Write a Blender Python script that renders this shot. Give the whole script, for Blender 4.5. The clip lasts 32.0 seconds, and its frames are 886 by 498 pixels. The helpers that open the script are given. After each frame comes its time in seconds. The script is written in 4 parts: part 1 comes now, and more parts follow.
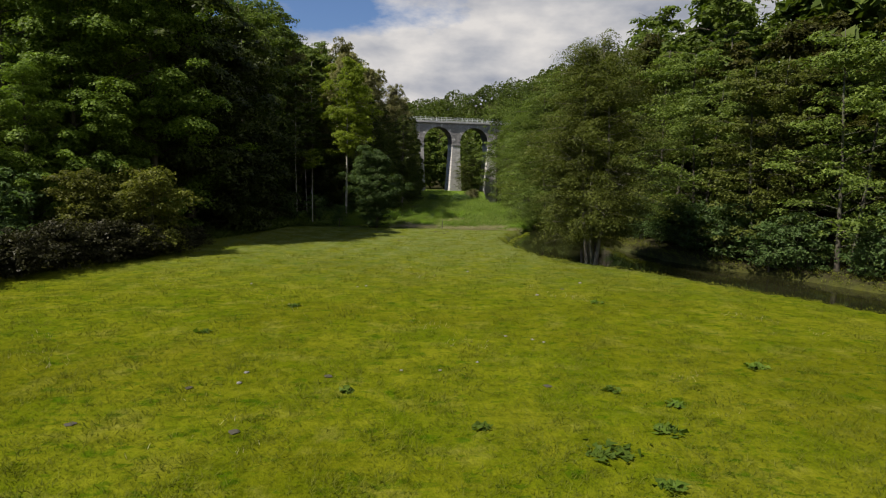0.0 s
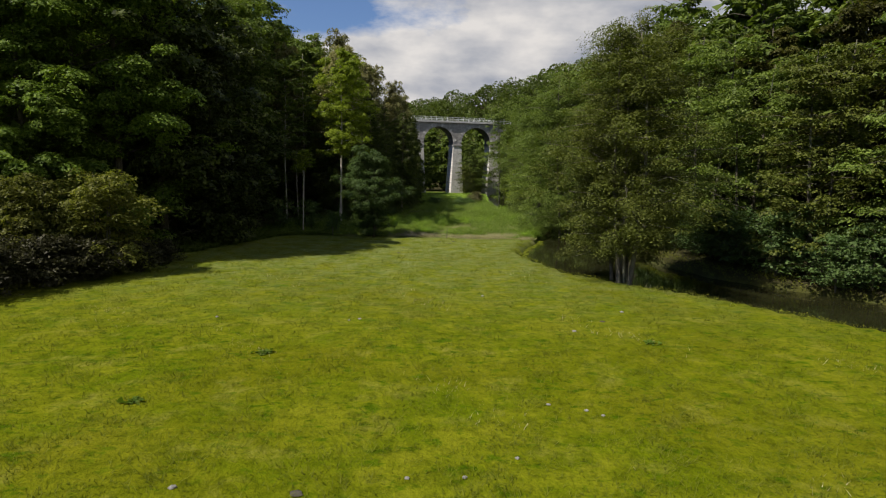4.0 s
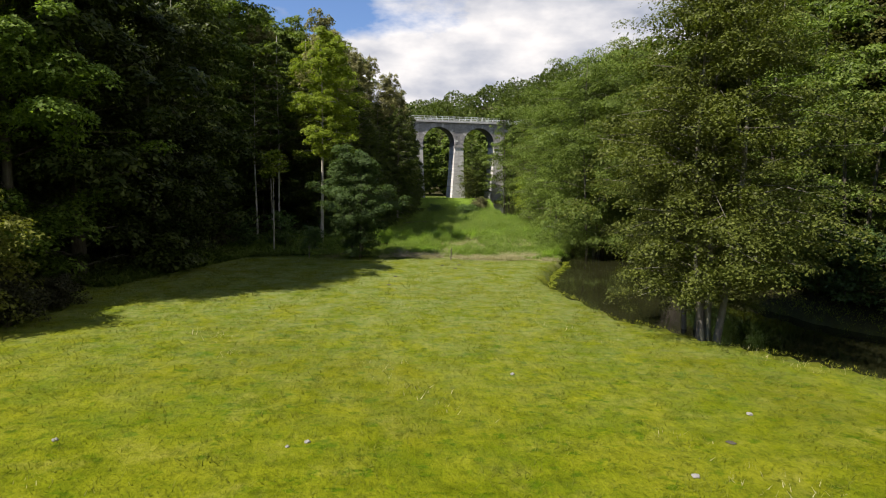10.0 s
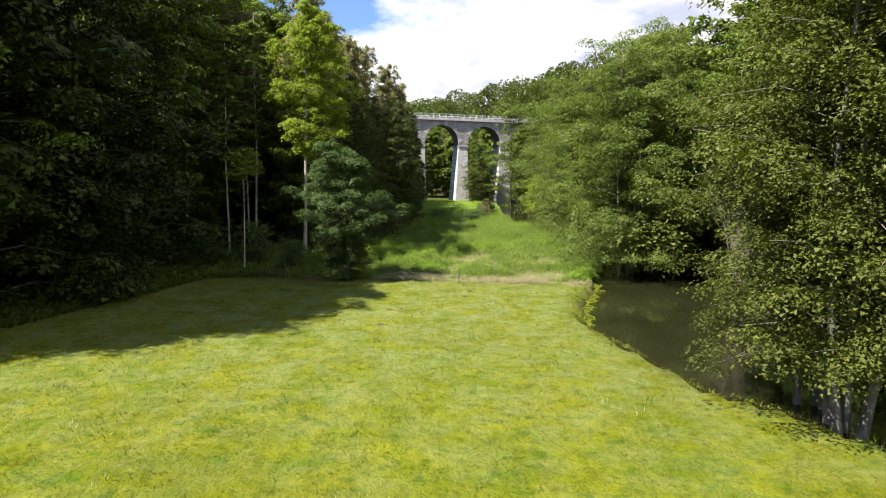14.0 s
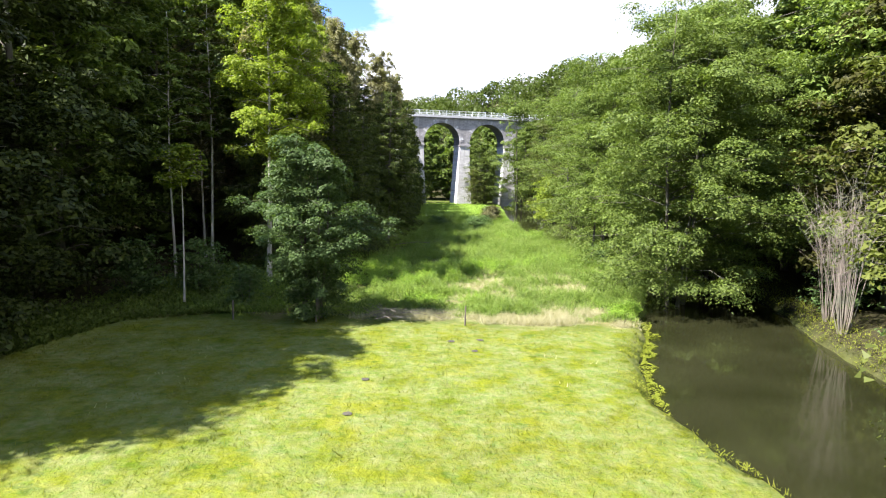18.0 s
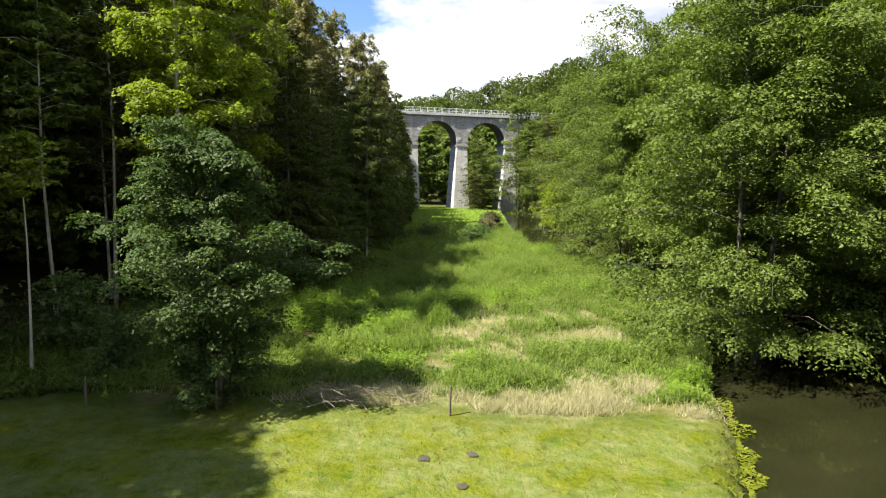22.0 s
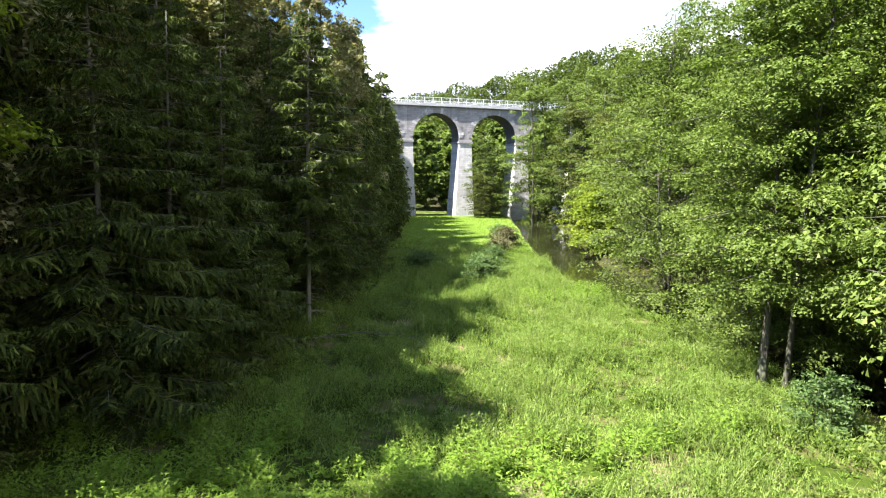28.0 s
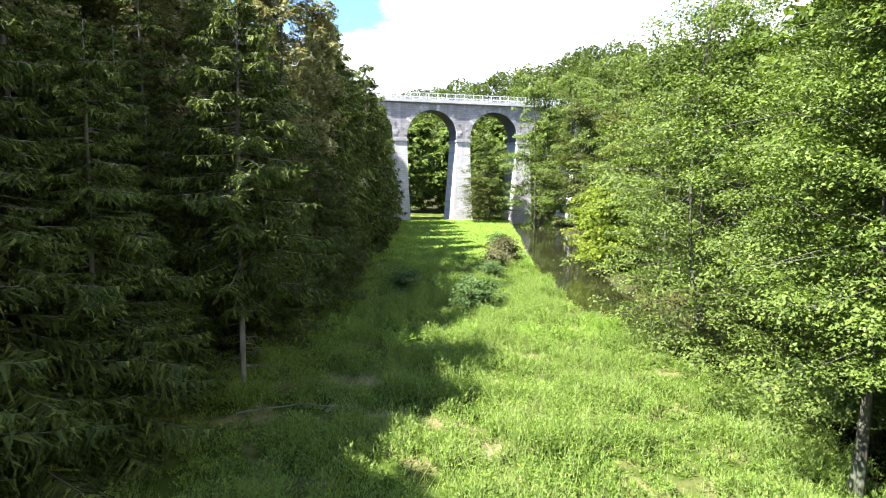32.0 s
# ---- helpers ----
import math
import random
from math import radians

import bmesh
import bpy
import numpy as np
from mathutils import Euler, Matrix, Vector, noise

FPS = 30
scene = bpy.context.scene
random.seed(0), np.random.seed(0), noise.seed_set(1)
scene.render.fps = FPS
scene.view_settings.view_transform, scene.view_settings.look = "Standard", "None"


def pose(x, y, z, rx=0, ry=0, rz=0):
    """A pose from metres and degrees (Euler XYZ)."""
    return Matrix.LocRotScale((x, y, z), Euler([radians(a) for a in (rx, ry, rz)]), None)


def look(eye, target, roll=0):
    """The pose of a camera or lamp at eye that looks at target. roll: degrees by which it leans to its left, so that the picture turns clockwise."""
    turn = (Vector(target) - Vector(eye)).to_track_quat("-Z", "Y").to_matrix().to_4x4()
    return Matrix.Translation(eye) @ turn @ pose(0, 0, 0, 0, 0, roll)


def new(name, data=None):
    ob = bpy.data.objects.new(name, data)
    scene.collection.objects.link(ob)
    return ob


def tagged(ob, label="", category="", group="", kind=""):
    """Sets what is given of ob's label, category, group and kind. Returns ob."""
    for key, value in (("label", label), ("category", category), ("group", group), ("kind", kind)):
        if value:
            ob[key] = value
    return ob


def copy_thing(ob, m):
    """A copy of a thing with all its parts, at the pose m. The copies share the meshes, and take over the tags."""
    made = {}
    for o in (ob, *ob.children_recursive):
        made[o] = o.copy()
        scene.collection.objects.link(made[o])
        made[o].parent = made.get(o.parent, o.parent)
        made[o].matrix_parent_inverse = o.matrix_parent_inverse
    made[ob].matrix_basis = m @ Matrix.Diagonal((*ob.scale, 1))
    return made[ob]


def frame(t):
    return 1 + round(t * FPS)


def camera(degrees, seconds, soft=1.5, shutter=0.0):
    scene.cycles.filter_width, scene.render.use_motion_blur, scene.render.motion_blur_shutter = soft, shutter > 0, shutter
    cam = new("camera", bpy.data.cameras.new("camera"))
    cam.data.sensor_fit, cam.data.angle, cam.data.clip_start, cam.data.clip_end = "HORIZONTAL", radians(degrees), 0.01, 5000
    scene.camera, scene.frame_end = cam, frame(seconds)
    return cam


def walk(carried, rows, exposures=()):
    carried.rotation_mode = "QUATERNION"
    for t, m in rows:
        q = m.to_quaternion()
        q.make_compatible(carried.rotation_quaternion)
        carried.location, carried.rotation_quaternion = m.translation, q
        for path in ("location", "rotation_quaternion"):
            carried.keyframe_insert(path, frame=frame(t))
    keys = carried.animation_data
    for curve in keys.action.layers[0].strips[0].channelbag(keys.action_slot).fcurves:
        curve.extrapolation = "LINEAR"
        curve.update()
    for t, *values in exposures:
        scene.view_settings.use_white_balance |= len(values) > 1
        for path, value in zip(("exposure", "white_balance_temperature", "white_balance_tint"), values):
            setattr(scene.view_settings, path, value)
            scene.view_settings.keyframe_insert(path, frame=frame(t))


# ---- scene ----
cam = camera(72.0, 32.0, soft=1.1)
ROWS = [
    (0, 0.100, 1.690, 6.769, 0.817, -7.502, 1.258),
    (1, -0.197, 3.632, 6.823, 0.817, -7.501, 1.200),
    (2, -0.386, 5.410, 6.853, 0.805, -7.494, 1.150),
    (3, -0.558, 7.028, 6.896, 0.774, -7.452, 1.115),
    (3.5, -0.604, 7.766, 6.907, 0.749, -7.435, 1.101),
    (5.5, -0.693, 11.202, 6.936, 0.631, -7.367, 1.068),
    (6, -0.763, 12.160, 6.937, 0.624, -7.349, 1.049),
    (7, -0.864, 14.236, 6.963, 0.625, -7.298, 1.009),
    (8, -0.950, 16.481, 6.987, 0.645, -7.244, 0.964),
    (9, -1.004, 18.646, 7.042, 0.670, -7.199, 0.931),
    (10, -1.080, 20.794, 7.090, 0.704, -7.172, 0.933),
    (11, -1.177, 22.943, 7.122, 0.740, -7.157, 0.975),
    (12, -1.325, 25.185, 7.166, 0.782, -7.152, 1.049),
    (13, -1.440, 27.499, 7.224, 0.816, -7.157, 1.133),
    (14, -1.535, 30.007, 7.301, 0.837, -7.168, 1.201),
    (15, -1.632, 32.641, 7.390, 0.847, -7.178, 1.247),
    (15.5, -1.673, 33.920, 7.427, 0.850, -7.184, 1.262),
    (17.5, -1.829, 39.068, 7.509, 0.835, -7.176, 1.243),
    (18, -1.772, 40.374, 7.525, 0.827, -7.161, 1.238),
    (19, -1.591, 42.927, 7.546, 0.808, -7.123, 1.230),
    (20, -1.344, 45.516, 7.547, 0.800, -7.081, 1.225),
    (21, -1.206, 48.309, 7.545, 0.804, -7.030, 1.207),
    (22, -1.084, 51.505, 7.567, 0.802, -6.966, 1.161),
    (23, -1.058, 55.209, 7.619, 0.818, -6.890, 1.116),
    (24, -1.174, 59.185, 7.686, 0.867, -6.815, 1.086),
    (25, -1.272, 63.114, 7.755, 0.921, -6.753, 1.071),
    (26, -1.298, 66.744, 7.810, 0.970, -6.746, 1.059),
    (26.5, -1.265, 68.389, 7.830, 0.990, -6.767, 1.053),
    (28.5, -0.860, 73.210, 7.943, 1.059, -7.033, 1.024),
    (29, -0.699, 74.155, 7.986, 1.082, -7.100, 1.016),
    (30, -0.401, 75.940, 8.115, 1.140, -7.210, 1.003),
    (31, -0.143, 77.699, 8.366, 1.217, -7.237, 1.001),
    (32, -0.016, 79.326, 8.638, 1.312, -7.246, 1.001),
]
# seconds, place in metres, yaw, pitch, roll
EXPO = [(0, 0.64, 6850, 12), (6, 0.74, 6850, 12), (9, 1.07, 6800, 13), (11, 1.27, 6750, 14), (13, 1.61, 6700, 15), (15.5, 2.12, 6500, 16), (17.5, 2.45, 6150, 18), (19.5, 2.40, 6150, 17), (21, 2.15, 6600, 13), (23, 1.75, 7000, 10), (25, 1.78, 7200, 9), (26.5, 2.22, 6800, 11), (28.5, 2.63, 6150, 16), (32, 2.80, 6050, 17)]
walk(cam, [(t, pose(x, y, z, 90 + pitch, 0, yaw) @ pose(0, 0, 0, 0, 0, roll)) for t, x, y, z, yaw, pitch, roll in ROWS], EXPO)

# ---------------------------------------------------------------- light
SUN_AZ, SUN_EL = 63.0, 53.0     # degrees to the left of straight behind the start of the walk; height


def build_light():
    a, e = radians(SUN_AZ), radians(SUN_EL)
    d = Vector((-math.sin(a) * math.cos(e), -math.cos(a) * math.cos(e), math.sin(e)))
    sun = new("sun", bpy.data.lights.new("sun", "SUN"))
    sun.data.energy, sun.data.angle, sun.data.color = 5.0, radians(0.6), (1.0, 0.95, 0.86)
    sun.matrix_world = look(d * 300, (0, 0, 0))
    w = bpy.data.worlds.new("sky")
    scene.world = w
    w.use_nodes = True
    n, l = w.node_tree.nodes, w.node_tree.links
    n.clear()
    out, bg = n.new("ShaderNodeOutputWorld"), n.new("ShaderNodeBackground")
    sky = n.new("ShaderNodeTexSky")
    sky.sky_type, sky.sun_disc = "NISHITA", False
    sky.sun_elevation, sky.sun_rotation = e, math.atan2(d.x, d.y)
    # broken cumulus: two scales of noise on the direction, flattened towards the horizon
    tc, mp = n.new("ShaderNodeTexCoord"), n.new("ShaderNodeMapping")
    mp.inputs["Location"].default_value = (0.62, 0.1, 0.36)
    mp.inputs["Scale"].default_value = (1.0, 1.0, 2.3)
    l.new(tc.outputs["Generated"], mp.inputs["Vector"])
    big, fine = n.new("ShaderNodeTexNoise"), n.new("ShaderNodeTexNoise")
    big.inputs["Scale"].default_value, big.inputs["Detail"].default_value, big.inputs["Roughness"].default_value = 4.2, 9, 0.58
    fine.inputs["Scale"].default_value, fine.inputs["Detail"].default_value = 6.5, 6
    for t in (big, fine):
        l.new(mp.outputs["Vector"], t.inputs["Vector"])
    cover, shade = n.new("ShaderNodeValToRGB"), n.new("ShaderNodeValToRGB")
    cover.color_ramp.elements[0].position, cover.color_ramp.elements[1].position = 0.045, 0.205
    shade.color_ramp.elements[0].position, shade.color_ramp.elements[1].position = 0.36, 0.62
    shade.color_ramp.elements[0].color, shade.color_ramp.elements[1].color = (4.0, 4.5, 5.5, 1), (9.2, 9.2, 9.2, 1)
    up, thin = n.new("ShaderNodeSeparateXYZ"), n.new("ShaderNodeMath")
    l.new(tc.outputs["Generated"], up.inputs["Vector"])
    thin.operation = "MULTIPLY_ADD"
    thin.inputs[1].default_value = -0.85
    l.new(up.outputs["Z"], thin.inputs[0])
    l.new(big.outputs["Fac"], thin.inputs[2])
    east = n.new("ShaderNodeMath")
    east.operation = "MULTIPLY_ADD"
    east.inputs[1].default_value = 0.95
    l.new(up.outputs["X"], east.inputs[0])
    l.new(thin.outputs["Value"], east.inputs[2])
    l.new(east.outputs["Value"], cover.inputs["Fac"])
    l.new(fine.outputs["Fac"], shade.inputs["Fac"])
    mix = n.new("ShaderNodeMix")
    mix.data_type = "RGBA"
    l.new(cover.outputs["Color"], mix.inputs["Factor"])
    haze = n.new("ShaderNodeMix")
    haze.data_type, haze.blend_type = "RGBA", "MULTIPLY"
    haze.inputs["Factor"].default_value = 1.0
    haze.inputs["B"].default_value = (0.78, 1.0, 1.36, 1)
    l.new(sky.outputs["Color"], haze.inputs["A"])
    l.new(haze.outputs["Result"], mix.inputs["A"])
    l.new(shade.outputs["Color"], mix.inputs["B"])
    l.new(mix.outputs["Result"], bg.inputs["Color"])
    bg.inputs["Strength"].default_value = 0.05
    l.new(bg.outputs["Background"], out.inputs["Surface"])


build_light()

# ---------------------------------------------------------------- materials
RNG = np.random.default_rng(7)


class Mat:
    """A node material with a principled shader and a few shorthand nodes."""

    def __init__(self, name, rough=0.8):
        self.m = bpy.data.materials.new(name)
        self.m.use_nodes = True
        self.n, self.l = self.m.node_tree.nodes, self.m.node_tree.links
        self.bsdf = self.n["Principled BSDF"]
        self.out = self.n["Material Output"]
        self.bsdf.inputs["Roughness"].default_value = rough
        self.bsdf.inputs["Specular IOR Level"].default_value = 0.25
        self.pos = self.n.new("ShaderNodeNewGeometry").outputs["Position"]

    def noise(self, scale, detail=4, rough=0.55, stretch=None):
        t = self.n.new("ShaderNodeTexNoise")
        t.inputs["Scale"].default_value, t.inputs["Detail"].default_value, t.inputs["Roughness"].default_value = scale, detail, rough
        if stretch:
            mp = self.n.new("ShaderNodeMapping")
            mp.inputs["Scale"].default_value = stretch
            self.l.new(self.pos, mp.inputs["Vector"])
            self.l.new(mp.outputs["Vector"], t.inputs["Vector"])
        else:
            self.l.new(self.pos, t.inputs["Vector"])
        return t.outputs["Fac"]

    def ramp(self, fac, *stops):
        r = self.n.new("ShaderNodeValToRGB")
        e = r.color_ramp.elements
        while len(e) < len(stops):
            e.new(0.5)
        for k, (p, c) in enumerate(stops):
            e[k].position = p
            e[k].color = (*c, 1) if isinstance(c, tuple) else (c, c, c, 1)
        self.l.new(fac, r.inputs["Fac"])
        return r.outputs["Color"]

    def mix(self, fac, a, b, kind="MIX"):
        m = self.n.new("ShaderNodeMix")
        m.data_type, m.blend_type = "RGBA", kind
        for key, v in (("Factor", fac), ("A", a), ("B", b)):
            if isinstance(v, (int, float)):
                m.inputs[key].default_value = v if key == "Factor" else (v, v, v, 1)
            elif isinstance(v, tuple):
                m.inputs[key].default_value = (*v, 1)
            else:
                self.l.new(v, m.inputs[key])
        return m.outputs["Result"]

    def attr(self, name):
        a = self.n.new("ShaderNodeAttribute")
        a.attribute_name = name
        return a.outputs["Fac"]

    def random(self):
        return self.n.new("ShaderNodeObjectInfo").outputs["Random"]

    def island(self):
        return self.n.new("ShaderNodeNewGeometry").outputs["Random Per Island"]

    def color(self, c):
        self.l.new(c, self.bsdf.inputs["Base Color"])
        return self

    def bump(self, fac, strength, dist):
        b = self.n.new("ShaderNodeBump")
        b.inputs["Strength"].default_value, b.inputs["Distance"].default_value = strength, dist
        self.l.new(fac, b.inputs["Height"])
        self.l.new(b.outputs["Normal"], self.bsdf.inputs["Normal"])
        return self


def leaf_material(name, dark, mid, light, through_light=0.35, gloss=0.5):
    """Leaves: colour varies by leaf, by clump and by tree; light passes through them."""
    k = Mat(name, gloss)
    k.bsdf.inputs["Specular IOR Level"].default_value = 0.1
    c = k.ramp(k.island(), (0.0, dark), (0.5, mid), (1.0, light))
    c = k.mix(k.ramp(k.noise(0.55, 3), (0.3, 0.0), (0.7, 0.55)), c, k.mix(0.5, mid, light))
    hue = k.n.new("ShaderNodeHueSaturation")
    hue.inputs["Saturation"].default_value = 0.95
    t = k.n.new("ShaderNodeMapRange")
    t.inputs["To Min"].default_value, t.inputs["To Max"].default_value = 0.78, 1.2
    k.l.new(k.random(), t.inputs["Value"])
    k.l.new(t.outputs["Result"], hue.inputs["Value"])
    k.l.new(c, hue.inputs["Color"])
    k.color(hue.outputs["Color"])
    tr, mx = k.n.new("ShaderNodeBsdfTranslucent"), k.n.new("ShaderNodeMixShader")
    warm = k.mix(1.0, hue.outputs["Color"], (1.15, 1.25, 0.5), "MULTIPLY")
    k.l.new(warm, tr.inputs["Color"])
    mx.inputs["Fac"].default_value = through_light
    k.l.new(k.bsdf.outputs["BSDF"], mx.inputs[1])
    k.l.new(tr.outputs["BSDF"], mx.inputs[2])
    k.l.new(mx.outputs["Shader"], k.out.inputs["Surface"])
    return k.m


def bark_material(name, dark, light):
    k = Mat(name, 0.9)
    f = k.noise(6, 6, 0.65, (1, 1, 0.25))
    k.color(k.mix(k.ramp(k.noise(0.9, 3), (0.45, 0.0), (0.65, 0.6)), k.ramp(f, (0.3, dark), (0.7, light)), (0.10, 0.12, 0.07)))
    return k.bump(f, 0.6, 0.05).m


def stone_material(name, dark, light, stain):
    k = Mat(name, 0.88)
    a, b = k.noise(0.7, 5, 0.6), k.noise(5, 5, 0.6)
    c = k.mix(0.35, k.ramp(a, (0.3, dark), (0.7, light)), k.ramp(b, (0.3, dark), (0.7, light)))
    t = k.n.new("ShaderNodeMapRange")
    t.inputs["To Min"].default_value, t.inputs["To Max"].default_value = 0.82, 1.12
    k.l.new(k.random(), t.inputs["Value"])
    c = k.mix(1.0, c, t.outputs["Result"], "MULTIPLY")
    co = k.n.new("ShaderNodeTexCoord").outputs["Object"]
    turn = k.n.new("ShaderNodeMapping")
    turn.inputs["Rotation"].default_value = (radians(90), 0, 0)
    k.l.new(co, turn.inputs["Vector"])
    course = k.n.new("ShaderNodeTexBrick")
    k.l.new(turn.outputs["Vector"], course.inputs["Vector"])
    for key, v in (("Scale", 1.0), ("Brick Width", 0.85), ("Row Height", 0.38), ("Mortar Size", 0.022), ("Mortar Smooth", 0.3)):
        course.inputs[key].default_value = v
    course.inputs["Color1"].default_value, course.inputs["Color2"].default_value, course.inputs["Mortar"].default_value = (1.08, 1.08, 1.08, 1), (0.74, 0.74, 0.76, 1), (0.55, 0.55, 0.55, 1)
    c = k.mix(0.8, c, k.mix(1.0, c, course.outputs["Color"], "MULTIPLY"))
    streak = k.ramp(k.noise(0.9, 5, 0.6, (1.6, 1.6, 0.16)), (0.48, 0.0), (0.66, 0.7))
    k.color(k.mix(streak, c, stain))
    return k.bump(b, 0.5, 0.06).m


def plain_material(name, color, rough=0.6, metal=0.0, vary=0.25):
    k = Mat(name, rough)
    k.bsdf.inputs["Metallic"].default_value = metal
    lo, hi = tuple(v * (1 - vary) for v in color), tuple(min(1, v * (1 + vary)) for v in color)
    k.color(k.mix(0.5, k.ramp(k.noise(1.3, 5), (0.3, lo), (0.7, hi)), k.ramp(k.noise(14, 4), (0.3, lo), (0.7, hi))))
    return k.m


def ground_material():
    """Pasture, tall-herb soil and woodland litter, blended by the ground's own zones."""
    k = Mat("ground_cover", 0.95)
    k.bsdf.inputs["Specular IOR Level"].default_value = 0.02
    fine, tuft = k.noise(9, 5, 0.7), k.noise(2.6, 5, 0.65, (1, 0.8, 1))
    # yellow-green sward, browner and greener by turns over several metres
    turf = k.ramp(k.noise(0.9, 5, 0.6), (0.3, (0.064, 0.081, 0.0025)), (0.5, (0.096, 0.113, 0.0038)), (0.7, (0.130, 0.140, 0.0075)))
    turf = k.mix(k.ramp(k.noise(0.16, 4, 0.55), (0.5, 0.0), (0.66, 0.65)), turf, (0.128, 0.133, 0.008))
    turf = k.mix(k.ramp(k.noise(0.33, 5, 0.6), (0.36, 0.65), (0.5, 0.0)), turf, (0.06347, 0.09344, 0.00146))
    turf = k.mix(k.ramp(k.noise(0.075, 3, 0.5), (0.38, 0.5), (0.5, 0.0)), turf, (0.07726, 0.0803, 0.002482))
    # bleached bents lying in swathes
    swathe = k.mix(1.0, k.ramp(k.noise(0.5, 6, 0.65), (0.54, 0.0), (0.70, 0.75)), k.ramp(k.noise(3.0, 5, 0.7, (1.6, 0.7, 1)), (0.42, 0.3), (0.6, 1.0)), "MULTIPLY")
    turf = k.mix(swathe, turf, (0.172, 0.167, 0.030))
    # lush dark tussocks, single and in groups
    turf = k.mix(k.ramp(k.noise(0.8, 4, 0.6, (1, 1.2, 1)), (0.60, 0.0), (0.68, 0.8)), turf, (0.03311, 0.07008, 0.000876))
    spots = k.mix(1.0, k.ramp(k.noise(1.5, 5, 0.65, (1, 1.5, 1)), (0.56, 0.0), (0.63, 0.9)), k.ramp(k.noise(0.21, 3, 0.5), (0.36, 0.3), (0.6, 1.0)), "MULTIPLY")
    turf = k.mix(spots, turf, (0.03449, 0.06716, 0.001022))
    # shading of the tufts put into the colour: bump hollows darker, tops lighter
    turf = k.mix(k.ramp(tuft, (0.34, 0.75), (0.5, 0.0)), turf, k.mix(1.0, turf, (0.5, 0.55, 0.42), "MULTIPLY"))
    turf = k.mix(k.ramp(tuft, (0.56, 0.0), (0.74, 0.5)), turf, k.mix(1.0, turf, (1.45, 1.36, 1.4), "MULTIPLY"))
    turf = k.mix(k.ramp(fine, (0.40, 0.45), (0.55, 0.0)), turf, k.mix(1.0, turf, (0.62, 0.68, 0.55), "MULTIPLY"))
    pale = k.mix(1.0, k.ramp(k.noise(0.7, 6, 0.7), (0.40, 0.15), (0.62, 0.95)), k.attr("worn"), "MULTIPLY")
    turf = k.mix(pale, turf, k.mix(k.ramp(k.noise(2.6, 5, 0.7), (0.35, 0.0), (0.65, 1.0)), (0.076, 0.116, 0.026), (0.145, 0.152, 0.062)))
    soil = k.mix(k.ramp(k.noise(0.5, 5), (0.5, 0.0), (0.66, 1.0)), (0.040, 0.062, 0.009), (0.13, 0.118, 0.048))
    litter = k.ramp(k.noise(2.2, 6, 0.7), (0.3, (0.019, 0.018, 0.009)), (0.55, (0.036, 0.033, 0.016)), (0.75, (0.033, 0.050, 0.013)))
    hay = k.ramp(k.noise(4, 6, 0.75), (0.3, (0.14, 0.13, 0.055)), (0.55, (0.28, 0.262, 0.13)), (0.75, (0.40, 0.38, 0.215)))
    c = k.mix(k.attr("tall"), turf, soil)
    c = k.mix(k.attr("dry"), c, hay)
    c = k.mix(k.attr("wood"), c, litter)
    c = k.mix(k.attr("bed"), c, (0.023, 0.02, 0.012))
    k.color(c)
    return k.bump(k.mix(0.7, fine, tuft), 0.8, 0.22).m


def water_material():
    k = Mat("river_water", 0.06)
    k.bsdf.inputs["Specular IOR Level"].default_value = 0.5
    k.color(k.ramp(k.noise(0.3, 3), (0.3, (0.010, 0.011, 0.004)), (0.7, (0.017, 0.018, 0.0075))))
    return k.bump(k.noise(2.2, 3, 0.5), 0.05, 0.05).m


M_GROUND, M_WATER = ground_material(), water_material()
M_LEAF = leaf_material("broad_leaves", (0.0297, 0.0528, 0.007425), (0.06187, 0.099, 0.01238), (0.1237, 0.165, 0.0264))
M_ALDER = leaf_material("alder_leaves", (0.034, 0.060, 0.009), (0.078, 0.118, 0.017), (0.145, 0.190, 0.034), 0.36)
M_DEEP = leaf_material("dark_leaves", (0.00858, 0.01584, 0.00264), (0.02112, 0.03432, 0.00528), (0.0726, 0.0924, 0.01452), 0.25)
M_BROWNISH = leaf_material("olive_alder_leaves", (0.026, 0.036, 0.005), (0.058, 0.073, 0.010), (0.108, 0.125, 0.021), 0.34)
M_NETTLE = leaf_material("nettle_leaves", (0.078, 0.150, 0.009), (0.140, 0.238, 0.017), (0.215, 0.315, 0.036), 0.5)
M_AUTUMN = leaf_material("tawny_leaves", (0.01716, 0.0198, 0.00396), (0.0396, 0.04224, 0.00726), (0.0792, 0.0792, 0.01452), 0.35)
M_HILL = leaf_material("hill_leaves", (0.02376, 0.04092, 0.00594), (0.04752, 0.0726, 0.01056), (0.0924, 0.1188, 0.0198), 0.3)
M_SALLOW = leaf_material("sallow_leaves", (0.050, 0.062, 0.009), (0.096, 0.108, 0.015), (0.155, 0.160, 0.028), 0.42)
M_BRAMBLE = leaf_material("bramble_leaves", (0.0108, 0.0102, 0.0048), (0.0216, 0.0216, 0.0084), (0.045, 0.0468, 0.0156), 0.2)
M_LIME = leaf_material("sunny_leaves", (0.07425, 0.1155, 0.0066), (0.1402, 0.1939, 0.01155), (0.2228, 0.2722, 0.02145), 0.5)
M_OLIVE = leaf_material("olive_leaves", (0.0561, 0.05808, 0.02112), (0.099, 0.09768, 0.0396), (0.1518, 0.1419, 0.066))
M_TAWNY = leaf_material("poplar_leaves", (0.105, 0.108, 0.042), (0.185, 0.182, 0.078), (0.280, 0.262, 0.135), 0.4)
